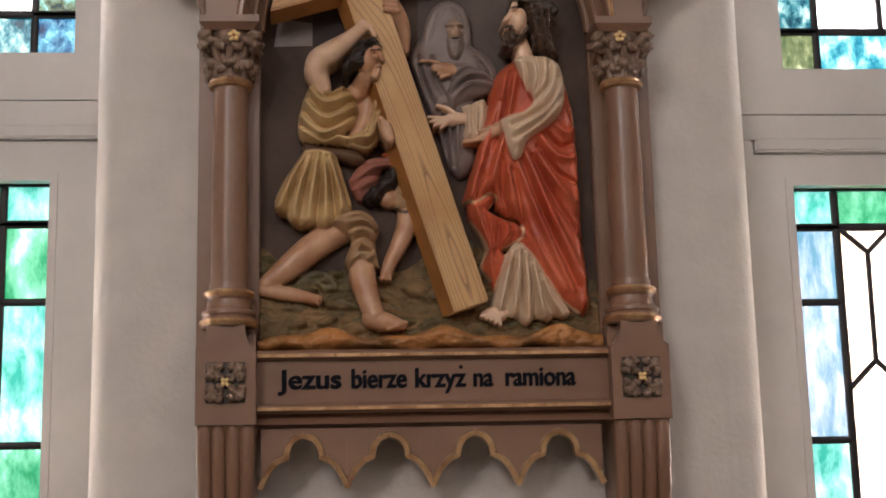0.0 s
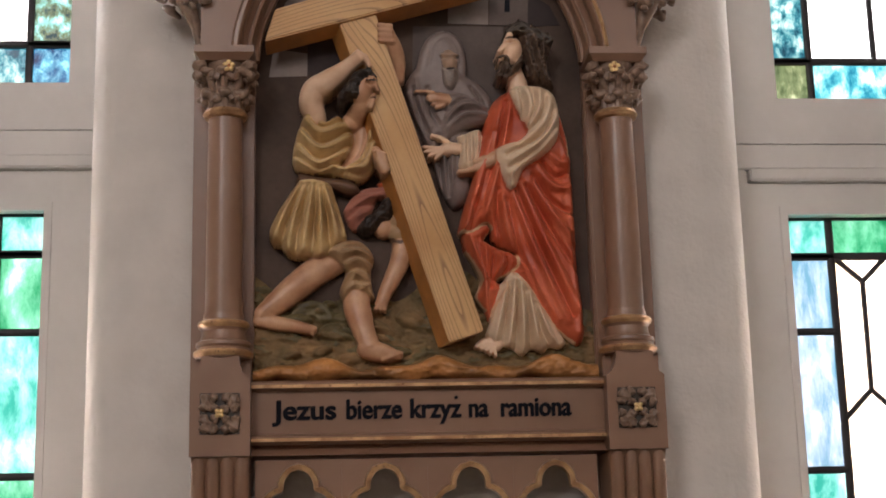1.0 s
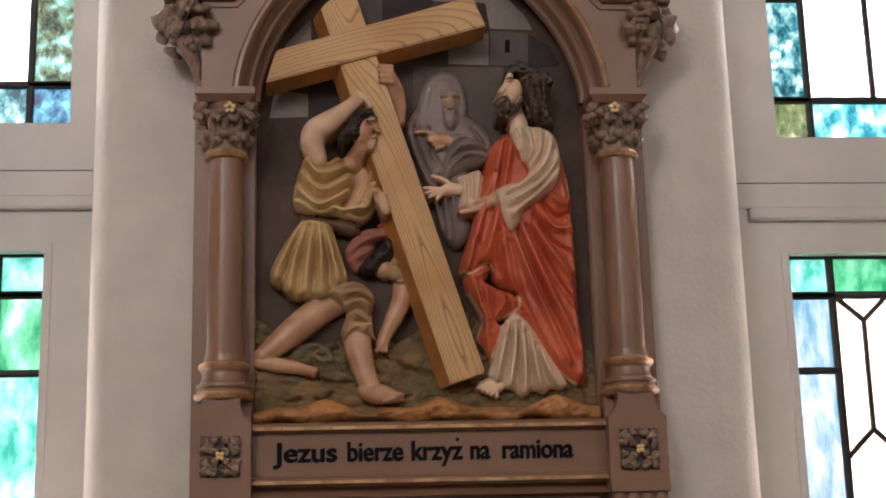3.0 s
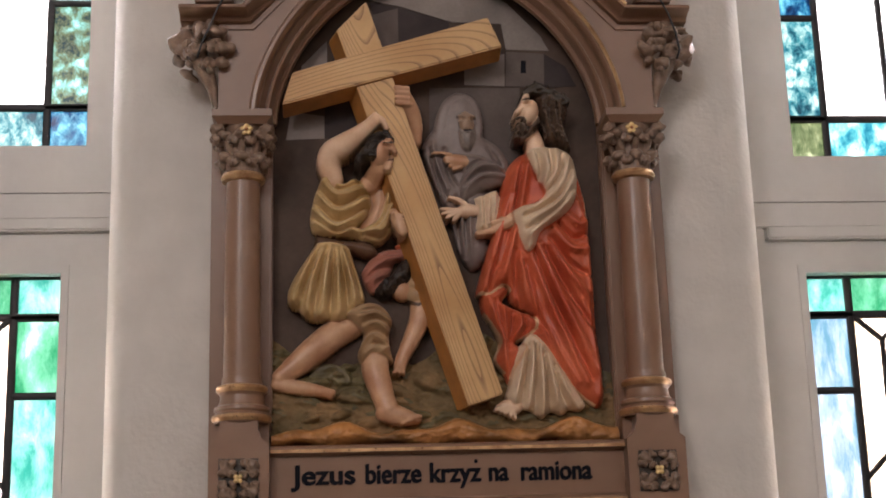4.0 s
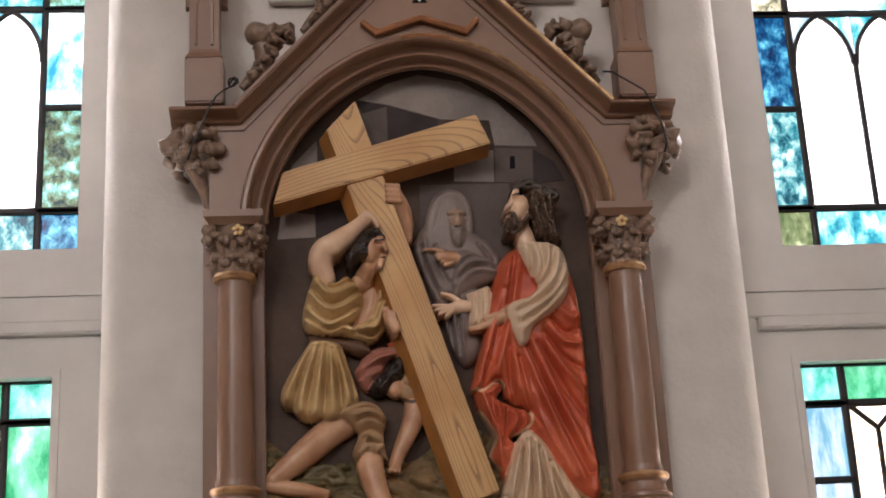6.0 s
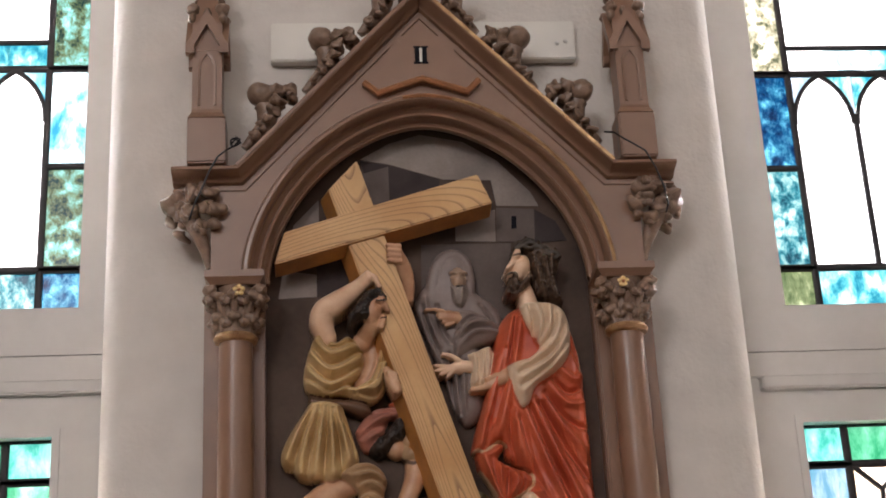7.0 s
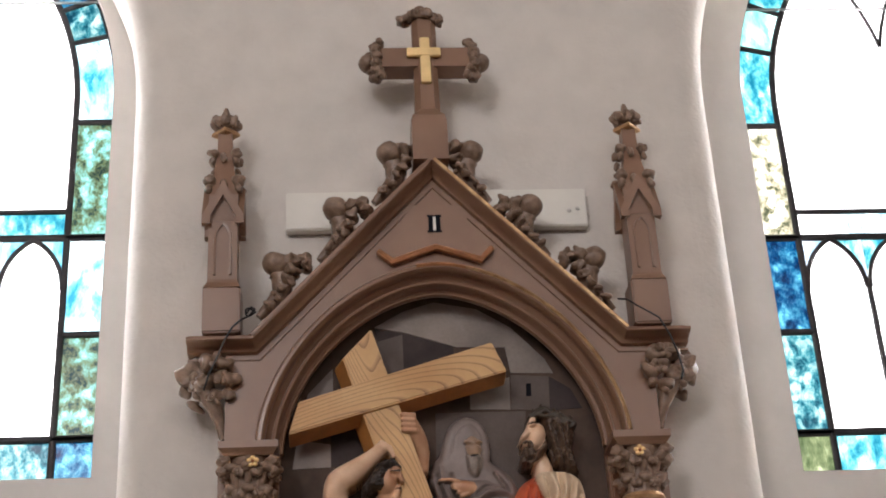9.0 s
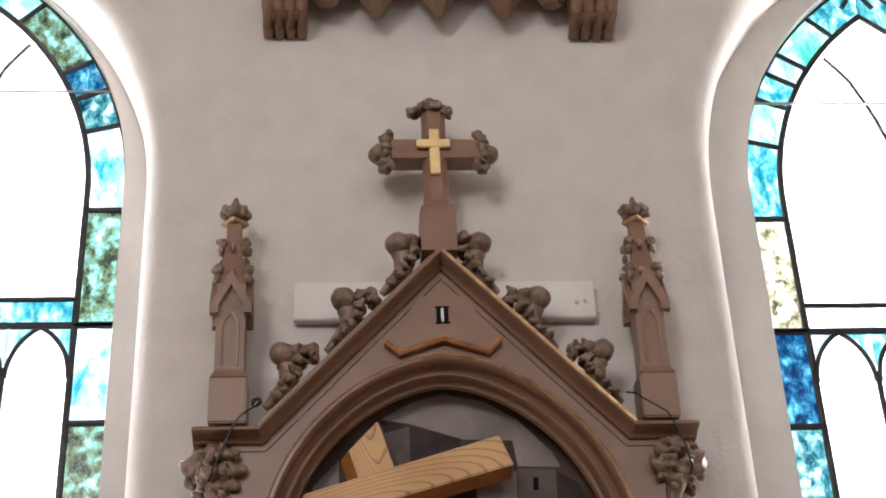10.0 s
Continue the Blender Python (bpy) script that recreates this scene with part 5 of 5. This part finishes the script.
for k in range(5):
    c.limb(SKIN, 0.070, along((-0.092, 1.945), k, 0.003, -0.003, 0.0062), along((-0.059, 1.939), k, -0.0105, -0.0032, 0.0052))
# breeches
c.cloth(TAN, 0.030, 0.042, 0.032, (-0.239, 2.182), (-0.192, 2.206), (-0.153, 2.208), (-0.125, 2.186), (-0.117, 2.162), (-0.125, 2.131), (-0.121, 2.094), (-0.116, 2.070), (-0.139, 2.075), (-0.167, 2.078), (-0.188, 2.065), (-0.196, 2.094), (-0.182, 2.131), (-0.198, 2.155))
for run in (((-0.187, 2.174), (-0.153, 2.179), (-0.122, 2.165)), ((-0.182, 2.147), (-0.154, 2.157), (-0.125, 2.141)), ((-0.185, 2.114), (-0.167, 2.126), (-0.141, 2.114)), ((-0.188, 2.078), (-0.167, 2.104), (-0.162, 2.120)), ((-0.149, 2.083), (-0.131, 2.099), (-0.123, 2.113))):
    c.fold(TAN, 0.0065, 0.013, *run)
for run in (((-0.195, 2.184), (-0.156, 2.192), (-0.127, 2.178)), ((-0.182, 2.159), (-0.154, 2.167), (-0.123, 2.152)), ((-0.180, 2.130), (-0.156, 2.140), (-0.128, 2.128)), ((-0.178, 2.091), (-0.159, 2.110), (-0.131, 2.104))):
    c.fold(TAN, 0.005, -0.015, *run)
# belly, sash
c.cloth(BELT, 0.020, 0.026, 0.02, (-0.291, 2.373), (-0.233, 2.365), (-0.165, 2.354), (-0.147, 2.329), (-0.173, 2.319), (-0.217, 2.335), (-0.265, 2.343), (-0.296, 2.346))
# skirt with broad flutes
c.cloth(OLIVE, 0.034, 0.034, 0.020, (-0.288, 2.352), (-0.251, 2.354), (-0.217, 2.341), (-0.202, 2.302), (-0.189, 2.259), (-0.179, 2.216), (-0.197, 2.200), (-0.218, 2.176), (-0.244, 2.166), (-0.270, 2.171), (-0.293, 2.169), (-0.319, 2.177), (-0.332, 2.196), (-0.353, 2.204), (-0.358, 2.231), (-0.340, 2.273), (-0.314, 2.314))
for run in (((-0.285, 2.343), (-0.319, 2.276), (-0.345, 2.215)), ((-0.272, 2.346), (-0.299, 2.265), (-0.314, 2.185)), ((-0.257, 2.346), (-0.270, 2.254), (-0.280, 2.174)), ((-0.244, 2.343), (-0.239, 2.254), (-0.239, 2.171)), ((-0.231, 2.338), (-0.213, 2.267), (-0.200, 2.203))):
    c.fold(OLIVE, 0.0090, 0.017, *run)
for run in (((-0.280, 2.335), (-0.309, 2.268), (-0.330, 2.198)), ((-0.265, 2.335), (-0.286, 2.257), (-0.299, 2.174)), ((-0.249, 2.335), (-0.254, 2.254), (-0.260, 2.174)), ((-0.236, 2.330), (-0.223, 2.254), (-0.218, 2.182)), ((-0.220, 2.327), (-0.197, 2.259), (-0.187, 2.214))):
    c.fold(OLIVE, 0.0060, -0.020, *run)
# bare chest and neck
c.cloth(SKIN, 0.024, 0.022, 0.040, (-0.185, 2.514), (-0.126, 2.523), (-0.110, 2.501), (-0.119, 2.448), (-0.138, 2.398), (-0.172, 2.376), (-0.193, 2.384), (-0.172, 2.423), (-0.164, 2.462))
c.limb(SKIN, 0, (-0.132, 2.533, 0.0174, 0.092), (-0.148, 2.513, 0.0214, 0.074), (-0.164, 2.495, 0.0241, 0.042))
# tunic: blouse over the sash, wide neck
c.cloth(OLIVE, 0.030, 0.044, 0.030, (-0.259, 2.534), (-0.280, 2.503), (-0.296, 2.459), (-0.304, 2.417), (-0.299, 2.382), (-0.270, 2.367), (-0.223, 2.368), (-0.186, 2.357), (-0.146, 2.351), (-0.115, 2.376), (-0.103, 2.420), (-0.105, 2.472), (-0.113, 2.520), (-0.126, 2.506), (-0.129, 2.458), (-0.143, 2.414), (-0.172, 2.392), (-0.196, 2.387), (-0.172, 2.420), (-0.161, 2.456), (-0.174, 2.489), (-0.198, 2.511), (-0.225, 2.497), (-0.248, 2.506))
for run in (((-0.275, 2.497), (-0.238, 2.459), (-0.174, 2.483)), ((-0.288, 2.467), (-0.238, 2.420), (-0.169, 2.453)), ((-0.299, 2.431), (-0.244, 2.384), (-0.175, 2.420)), ((-0.291, 2.393), (-0.238, 2.373), (-0.191, 2.384)), ((-0.191, 2.376), (-0.149, 2.381), (-0.119, 2.431)), ((-0.175, 2.365), (-0.133, 2.376), (-0.111, 2.414)), ((-0.121, 2.497), (-0.122, 2.445), (-0.143, 2.398)), ((-0.108, 2.486), (-0.111, 2.445), (-0.125, 2.403))):
    c.fold(OLIVE, 0.0068, 0.016, *run)
for run in (((-0.283, 2.483), (-0.238, 2.439), (-0.172, 2.470)), ((-0.295, 2.449), (-0.241, 2.401), (-0.172, 2.436)), ((-0.296, 2.409), (-0.244, 2.376), (-0.183, 2.403)), ((-0.180, 2.381), (-0.143, 2.392), (-0.124, 2.439)), ((-0.183, 2.368), (-0.138, 2.365), (-0.112, 2.403)), ((-0.116, 2.489), (-0.116, 2.445), (-0.133, 2.403)), ((-0.264, 2.517), (-0.238, 2.481), (-0.185, 2.497))):
    c.fold(OLIVE, 0.0052, -0.021, *run)
# raised arm with the fist on the brow
c.limb(FLESH, 0, (-0.248, 2.509, 0.0241, 0.040), (-0.259, 2.540, 0.0295, 0.046), (-0.252, 2.569, 0.0295, 0.052), (-0.224, 2.585, 0.0281, 0.064), (-0.192, 2.602, 0.0228, 0.082), (-0.166, 2.619, 0.0174, 0.098), (-0.150, 2.630, 0.0174, 0.108), k=1.0)
for k in range(4):
    c.limb(FLESH, 0.116, along((-0.150, 2.642), k, 0.006, -0.004, 0.0072), along((-0.134, 2.630), k, 0.0035, -0.007, 0.0064))
# head in profile
c.egg(SKIN, 0.092, -0.138, 2.557, 0.024, 0.036, -0.12, 0.030)
c.limb(SKIN, 0.110, (-0.122, 2.585, 0.0094), (-0.114, 2.568, 0.0087), (-0.105, 2.552, 0.0062))
c.limb(SKIN, 0.106, (-0.114, 2.538, 0.0067), (-0.117, 2.527, 0.0067), (-0.122, 2.513, 0.0094))
c.fold(SKIN, 0.0035, -0.008, (-0.130, 2.565), (-0.114, 2.566))
c.hem(HAIR, 0.0022, 0.001, (-0.132, 2.572), (-0.112, 2.574))
c.hem(BELT, 0.0020, -0.002, (-0.122, 2.532), (-0.110, 2.534))
c.cloth(HAIR, 0.098, 0.026, 0.018, (-0.201, 2.535), (-0.180, 2.568), (-0.156, 2.599), (-0.127, 2.607), (-0.106, 2.588), (-0.108, 2.577), (-0.127, 2.577), (-0.140, 2.560), (-0.146, 2.535), (-0.172, 2.529), (-0.188, 2.518))
c.ripple(HAIR, 0.009, 80)
c.soften(1)
tagged(c.mesh("relief_figure"), "painted relief figure in an olive tunic straining under the cross", "statue", group="relief figures")

# the hand that holds the post from behind
c = Carving(*box_of(-0.129, 2.560, -0.022, 2.765))
c.limb(SKIN, 0, (-0.053, 2.598, 0.0147, 0.050), (-0.053, 2.636, 0.0174, 0.062), (-0.061, 2.663, 0.0188, 0.078), (-0.075, 2.690, 0.0174, 0.090))
for k in range(4):
    c.limb(SKIN, 0.100, along((-0.072, 2.713), k, 0.001, -0.0125, 0.0075), along((-0.098, 2.716), k, 0.0005, -0.0125, 0.0066))
c.soften(1)
tagged(c.mesh("relief_hand"), "painted relief hand gripping the wooden post", "statue", group="relief figures")
c = Carving(*box_of(-0.129, 2.307, -0.050, 2.443))
c.limb(SKIN, 0, (-0.110, 2.414, 0.0107, 0.080), (-0.100, 2.388, 0.0147, 0.090), (-0.090, 2.363, 0.0121, 0.094))
for k in range(4):
    c.limb(SKIN, 0.098, along((-0.108, 2.407), k, 0.003, -0.008, 0.0062), along((-0.092, 2.401), k, 0.002, -0.010, 0.0055))
c.soften(1)
tagged(c.mesh("relief_hand"), "painted relief hand closing on the edge of the post", "statue", group="relief figures")

# --- man in the red mantle ---
c = Carving(*box_of(-0.017, 1.915, 0.425, 2.760))
# cream gown at the foot
c.cloth(CREAM, 0.046, 0.028, 0.020, (0.170, 2.094), (0.203, 2.128), (0.234, 2.104), (0.268, 2.048), (0.300, 1.995), (0.320, 1.962), (0.306, 1.946), (0.283, 1.951), (0.266, 1.938), (0.241, 1.947), (0.219, 1.931), (0.194, 1.947), (0.166, 1.955), (0.138, 1.976), (0.147, 2.010))
for run in (((0.186, 2.094), (0.168, 2.023), (0.156, 1.968)), ((0.205, 2.105), (0.197, 2.023), (0.186, 1.952)), ((0.220, 2.094), (0.222, 2.009), (0.220, 1.939)), ((0.238, 2.072), (0.248, 1.996), (0.259, 1.944)), ((0.260, 2.035), (0.279, 1.983), (0.298, 1.951))):
    c.fold(CREAM, 0.0062, 0.019, *run)
for run in (((0.197, 2.099), (0.184, 2.023), (0.171, 1.960)), ((0.212, 2.097), (0.209, 2.015), (0.202, 1.947)), ((0.229, 2.080), (0.238, 2.001), (0.238, 1.949)), ((0.250, 2.051), (0.266, 1.988), (0.280, 1.951))):
    c.fold(CREAM, 0.0050, -0.022, *run)
c.limb(FLESH, 0.056, (0.161, 1.958, 0.0147), (0.137, 1.961, 0.0147), (0.122, 1.958, 0.0094))
for k in range(5):
    c.limb(FLESH, 0.064, along((0.137, 1.958), k, 0.004, -0.002, 0.0058), along((0.114, 1.953), k, 0.0105, -0.0048, 0.0052))
# the mantle: long body, fall over the far shoulder, hanging corner
c.cloth(RED, 0.030, 0.046, 0.042, (0.220, 2.577), (0.181, 2.554), (0.156, 2.514), (0.143, 2.458), (0.128, 2.389), (0.107, 2.320), (0.087, 2.252), (0.083, 2.223), (0.109, 2.223), (0.142, 2.247), (0.158, 2.236), (0.162, 2.206), (0.190, 2.187), (0.214, 2.171), (0.218, 2.144), (0.201, 2.125), (0.234, 2.090), (0.272, 2.032), (0.309, 1.984), (0.342, 1.955), (0.364, 1.970), (0.367, 2.036), (0.360, 2.116), (0.356, 2.210), (0.352, 2.306), (0.351, 2.403), (0.341, 2.472), (0.322, 2.529), (0.279, 2.564))
c.cloth(RED, 0.022, 0.040, 0.026, (0.089, 2.224), (0.142, 2.245), (0.155, 2.232), (0.141, 2.207), (0.167, 2.191), (0.212, 2.169), (0.219, 2.148), (0.199, 2.126), (0.167, 2.110), (0.188, 2.094), (0.174, 2.071), (0.157, 2.044), (0.148, 2.010), (0.136, 2.039), (0.116, 2.071), (0.130, 2.108), (0.116, 2.146), (0.096, 2.181))
for run in (((0.189, 2.536), (0.164, 2.432), (0.126, 2.308)), ((0.211, 2.547), (0.182, 2.404), (0.143, 2.259)), ((0.149, 2.446), (0.118, 2.322), (0.097, 2.232)), ((0.184, 2.308), (0.187, 2.239), (0.201, 2.177)), ((0.206, 2.321), (0.252, 2.185), (0.324, 2.008)),
            ((0.228, 2.335), (0.279, 2.198), (0.352, 2.037)), ((0.258, 2.335), (0.295, 2.266), (0.351, 2.198)), ((0.265, 2.374), (0.303, 2.326), (0.351, 2.326)), ((0.301, 2.404), (0.327, 2.382), (0.352, 2.401)), ((0.189, 2.280), (0.237, 2.131), (0.303, 2.011)), ((0.336, 2.446), (0.345, 2.307), (0.350, 2.225)), ((0.345, 2.171), (0.356, 2.063), (0.355, 1.984))):
    c.fold(RED, 0.0090, 0.018, *run)
for run in (((0.200, 2.536), (0.175, 2.418), (0.136, 2.286)), ((0.171, 2.460), (0.140, 2.335), (0.110, 2.237)), ((0.195, 2.294), (0.222, 2.172), (0.273, 2.051)), ((0.217, 2.321), (0.265, 2.190), (0.338, 2.021)), ((0.241, 2.329), (0.289, 2.236), (0.353, 2.130)), ((0.258, 2.354), (0.299, 2.294), (0.351, 2.263)), ((0.279, 2.387), (0.312, 2.354), (0.351, 2.368)), ((0.174, 2.321), (0.172, 2.253), (0.181, 2.196)), ((0.349, 2.211), (0.357, 2.090), (0.364, 2.010)), ((0.321, 2.502), (0.340, 2.432), (0.347, 2.404))):
    c.fold(RED, 0.0058, -0.022, *run)
for run in (((0.107, 2.213), (0.124, 2.159), (0.138, 2.113)), ((0.144, 2.196), (0.139, 2.132), (0.141, 2.039)), ((0.177, 2.172), (0.179, 2.145), (0.160, 2.119))):
    c.fold(RED, 0.0062, 0.016, *run)
for run in (((0.125, 2.210), (0.135, 2.159), (0.144, 2.119)), ((0.162, 2.177), (0.160, 2.145), (0.151, 2.092)), ((0.193, 2.161), (0.195, 2.145), (0.181, 2.126))):
    c.fold(RED, 0.0048, -0.018, *run)
# gilded hems
for run in (((0.086, 2.224), (0.110, 2.224), (0.142, 2.245), (0.157, 2.232), (0.143, 2.207), (0.170, 2.190), (0.212, 2.169), (0.217, 2.146), (0.199, 2.128), (0.170, 2.110), (0.188, 2.094), (0.174, 2.068), (0.156, 2.042), (0.148, 2.010)),
            ((0.203, 2.124), (0.238, 2.087), (0.272, 2.030), (0.310, 1.982), (0.340, 1.958)), ((0.093, 2.181), (0.116, 2.146), (0.130, 2.108), (0.116, 2.071), (0.136, 2.037)), ((0.325, 2.525), (0.342, 2.471), (0.350, 2.404))):
    c.hem(TRIM, 0.0036, 0.005, *run)
# cream breast and sleeve
c.cloth(CREAM, 0.084, 0.036, 0.040, (0.204, 2.554), (0.221, 2.568), (0.266, 2.568), (0.304, 2.554), (0.321, 2.517), (0.321, 2.459), (0.301, 2.417), (0.265, 2.387), (0.232, 2.365), (0.215, 2.327), (0.196, 2.316), (0.179, 2.357), (0.170, 2.409), (0.194, 2.426), (0.227, 2.437), (0.246, 2.456), (0.236, 2.481), (0.221, 2.509))
for run in (((0.300, 2.531), (0.276, 2.464), (0.194, 2.409)), ((0.312, 2.487), (0.274, 2.426), (0.198, 2.379)), ((0.304, 2.442), (0.254, 2.395), (0.202, 2.349)), ((0.242, 2.557), (0.251, 2.503), (0.232, 2.445)), ((0.274, 2.557), (0.269, 2.503), (0.243, 2.453))):
    c.fold(CREAM, 0.0080, 0.016, *run)
for run in (((0.307, 2.509), (0.278, 2.445), (0.196, 2.395)), ((0.311, 2.464), (0.266, 2.409), (0.200, 2.365)), ((0.258, 2.557), (0.261, 2.503), (0.241, 2.462)), ((0.287, 2.545), (0.274, 2.487), (0.216, 2.426)), ((0.228, 2.554), (0.237, 2.512), (0.228, 2.462))):
    c.fold(CREAM, 0.0052, -0.020, *run)
# cuff and hand further off
c.cloth(CREAM, 0.030, 0.030, 0.028, (0.082, 2.460), (0.106, 2.468), (0.139, 2.477), (0.143, 2.432), (0.128, 2.390), (0.101, 2.374), (0.085, 2.385), (0.089, 2.421))
for run in (((0.098, 2.460), (0.099, 2.388)), ((0.117, 2.468), (0.115, 2.390)), ((0.133, 2.471), (0.128, 2.404))):
    c.fold(CREAM, 0.0055, 0.012, *run)
for run in (((0.107, 2.463), (0.107, 2.390)), ((0.125, 2.468), (0.122, 2.399))):
    c.fold(CREAM, 0.0042, -0.012, *run)
c.limb(FLESH, 0.040, (0.089, 2.429, 0.0134), (0.065, 2.429, 0.0168), (0.046, 2.424, 0.0134))
c.limb(FLESH, 0.048, (0.060, 2.443, 0.0074), (0.044, 2.454, 0.0062), (0.024, 2.460, 0.0048))
for q in ((0.003, 2.432), (0.006, 2.420), (0.016, 2.410), (0.032, 2.404)):
    c.limb(FLESH, 0.046, (0.054, 2.427, 0.0080), (*q, 0.0044))
# nearer hand, palm up
c.limb(SKIN, 0.066, (0.182, 2.408, 0.0161), (0.158, 2.392, 0.0161), (0.133, 2.378, 0.0121), (0.109, 2.370, 0.0080), (0.086, 2.367, 0.0062))
c.limb(SKIN, 0.072, (0.152, 2.397, 0.0094), (0.136, 2.394, 0.0072), (0.120, 2.389, 0.0059))
# neck, face, beard, hair, crown
c.limb(FLESH, 0.046, (0.227, 2.613, 0.0201), (0.234, 2.584, 0.0228), (0.233, 2.553, 0.0241))
c.cloth(LOCKS, 0.044, 0.040, 0.030, (0.229, 2.719), (0.249, 2.728), (0.279, 2.725), (0.308, 2.705), (0.315, 2.671), (0.305, 2.639), (0.310, 2.608), (0.319, 2.574), (0.295, 2.582), (0.271, 2.591), (0.255, 2.610), (0.248, 2.642), (0.243, 2.682))
c.egg(FLESH, 0.064, 0.219, 2.664, 0.024, 0.034, -0.25, 0.028)
c.limb(FLESH, 0.082, (0.212, 2.697, 0.0094), (0.203, 2.677, 0.0087), (0.188, 2.660, 0.0059))
c.limb(FLESH, 0.076, (0.194, 2.646, 0.0067), (0.189, 2.640, 0.0054))
c.fold(FLESH, 0.0036, -0.010, (0.204, 2.680), (0.220, 2.683))
c.hem(LOCKS, 0.0022, 0.001, (0.202, 2.689), (0.223, 2.693))
c.cloth(LOCKS, 0.072, 0.020, 0.016, (0.187, 2.632), (0.202, 2.637), (0.218, 2.629), (0.231, 2.640), (0.241, 2.652), (0.243, 2.632), (0.230, 2.612), (0.206, 2.595), (0.182, 2.595), (0.177, 2.606), (0.185, 2.617))
c.limb(LOCKS, 0.084, (0.186, 2.643, 0.0038), (0.197, 2.646, 0.0043), (0.207, 2.637, 0.0040))
for run in (((0.250, 2.695), (0.259, 2.646), (0.276, 2.587)), ((0.272, 2.700), (0.284, 2.646), (0.297, 2.581)), ((0.294, 2.689), (0.294, 2.638), (0.308, 2.575)), ((0.236, 2.686), (0.246, 2.646), (0.258, 2.603))):
    c.fold(LOCKS, 0.0045, 0.013, *run)
for run in (((0.261, 2.695), (0.272, 2.646), (0.287, 2.584)), ((0.283, 2.695), (0.289, 2.640), (0.303, 2.578)), ((0.242, 2.686), (0.251, 2.646), (0.266, 2.595)), ((0.191, 2.626), (0.196, 2.609), (0.193, 2.595)), ((0.213, 2.629), (0.212, 2.612), (0.201, 2.598))):
    c.fold(LOCKS, 0.0032, -0.013, *run)
for k in range(3):
    c.limb(THORN, 0.082, *[(q[0], q[1] + 0.0065 * (k - 1) + 0.005 * math.sin(2.3 * i + 2 * k), 0.0052) for i, q in enumerate(((0.207, 2.706), (0.224, 2.717), (0.243, 2.720), (0.262, 2.715), (0.281, 2.703), (0.299, 2.692), (0.313, 2.689)))])
for q in ((0.236, 2.740), (0.254, 2.732), (0.216, 2.729), (0.281, 2.721), (0.305, 2.709), (0.268, 2.729)):
    c.limb(THORN, 0.078, (q[0] + 0.004, q[1] - 0.014, 0.004), (*q, 0.0026))
c.soften(1)
c.ripple(LOCKS, 0.007, 110, 3)
tagged(c.mesh("relief_figure"), "painted relief figure in red mantle and cream gown, hands open", "statue", group="relief figures")


# rocky ground under the figures
def ground_relief():
    c = Carving(-0.393, 0.393, 1.872, 2.16)
    top = 2.095 + 0.035 * np.sin(c.x * 11 + 0.6) + 0.02 * np.sin(c.x * 27)
    low = 1.880 + 0.006 * np.sin(c.x * 31) + 0.004 * np.sin(c.x * 57 + 1)
    rise = np.clip((top - c.z) / (top - low), 0, 1)
    lump = np.vectorize(lambda x, z: noise.fractal(Vector((x * 14, 2.0, z * 24)), 0.7, 2.0, 4))(c.x, c.z)
    c.lay((c.z < top) & (c.z > low), 0.006 + 0.044 * rise ** 1.2 + 0.008 * lump, EARTH)
    # weathered edge of the ledge
    rim = 1.918 + 0.012 * np.sin(c.x * 23 + 1.0) + 0.006 * np.sin(c.x * 49)
    c.lay((c.z < rim) & (c.z > low), 0.052 + 0.024 * np.sqrt(np.clip((c.z - low) / (rim - low), 0, 1) * np.clip((rim - c.z) / (rim - low), 0, 1) * 4) + 0.006 * lump, OCHRE)
    moss = (c.h > 0) & (lump > 0.30) & (c.z > rim)
    c.m = np.where(moss, c.paint(MOSS), c.m)
    # a coiled plant and stones
    for k in range(3):
        c.limb(MOSS, 0.016 - 0.003 * k, *[(-0.262 + (0.042 - 0.012 * k) * math.cos(a), 2.030 + (0.032 - 0.009 * k) * math.sin(a), 0.010) for a in [i * 0.5 for i in range(9)]])
    rng = random.Random(8)
    for _ in range(26):
        x, z = rng.uniform(-0.37, 0.30), rng.uniform(1.93, 2.07)
        r = rng.uniform(0.012, 0.026)
        c.egg(EARTH if rng.random() < 0.7 else MOSS, 0.036 - (z - 1.93) * 0.20, x, z, r * rng.uniform(1.2, 2.2), r * 0.6, rng.uniform(-0.5, 0.5), 0.016)
    c.h = np.where(c.h > 0, c.h + 0.006 * lump, c.h)
    c.soften(2)
    ob = c.mesh("rocky_ground")
    ob.parent = shrine
    return tagged(ob, "rocky earth ledge painted brown, green and ochre")


ground_relief()
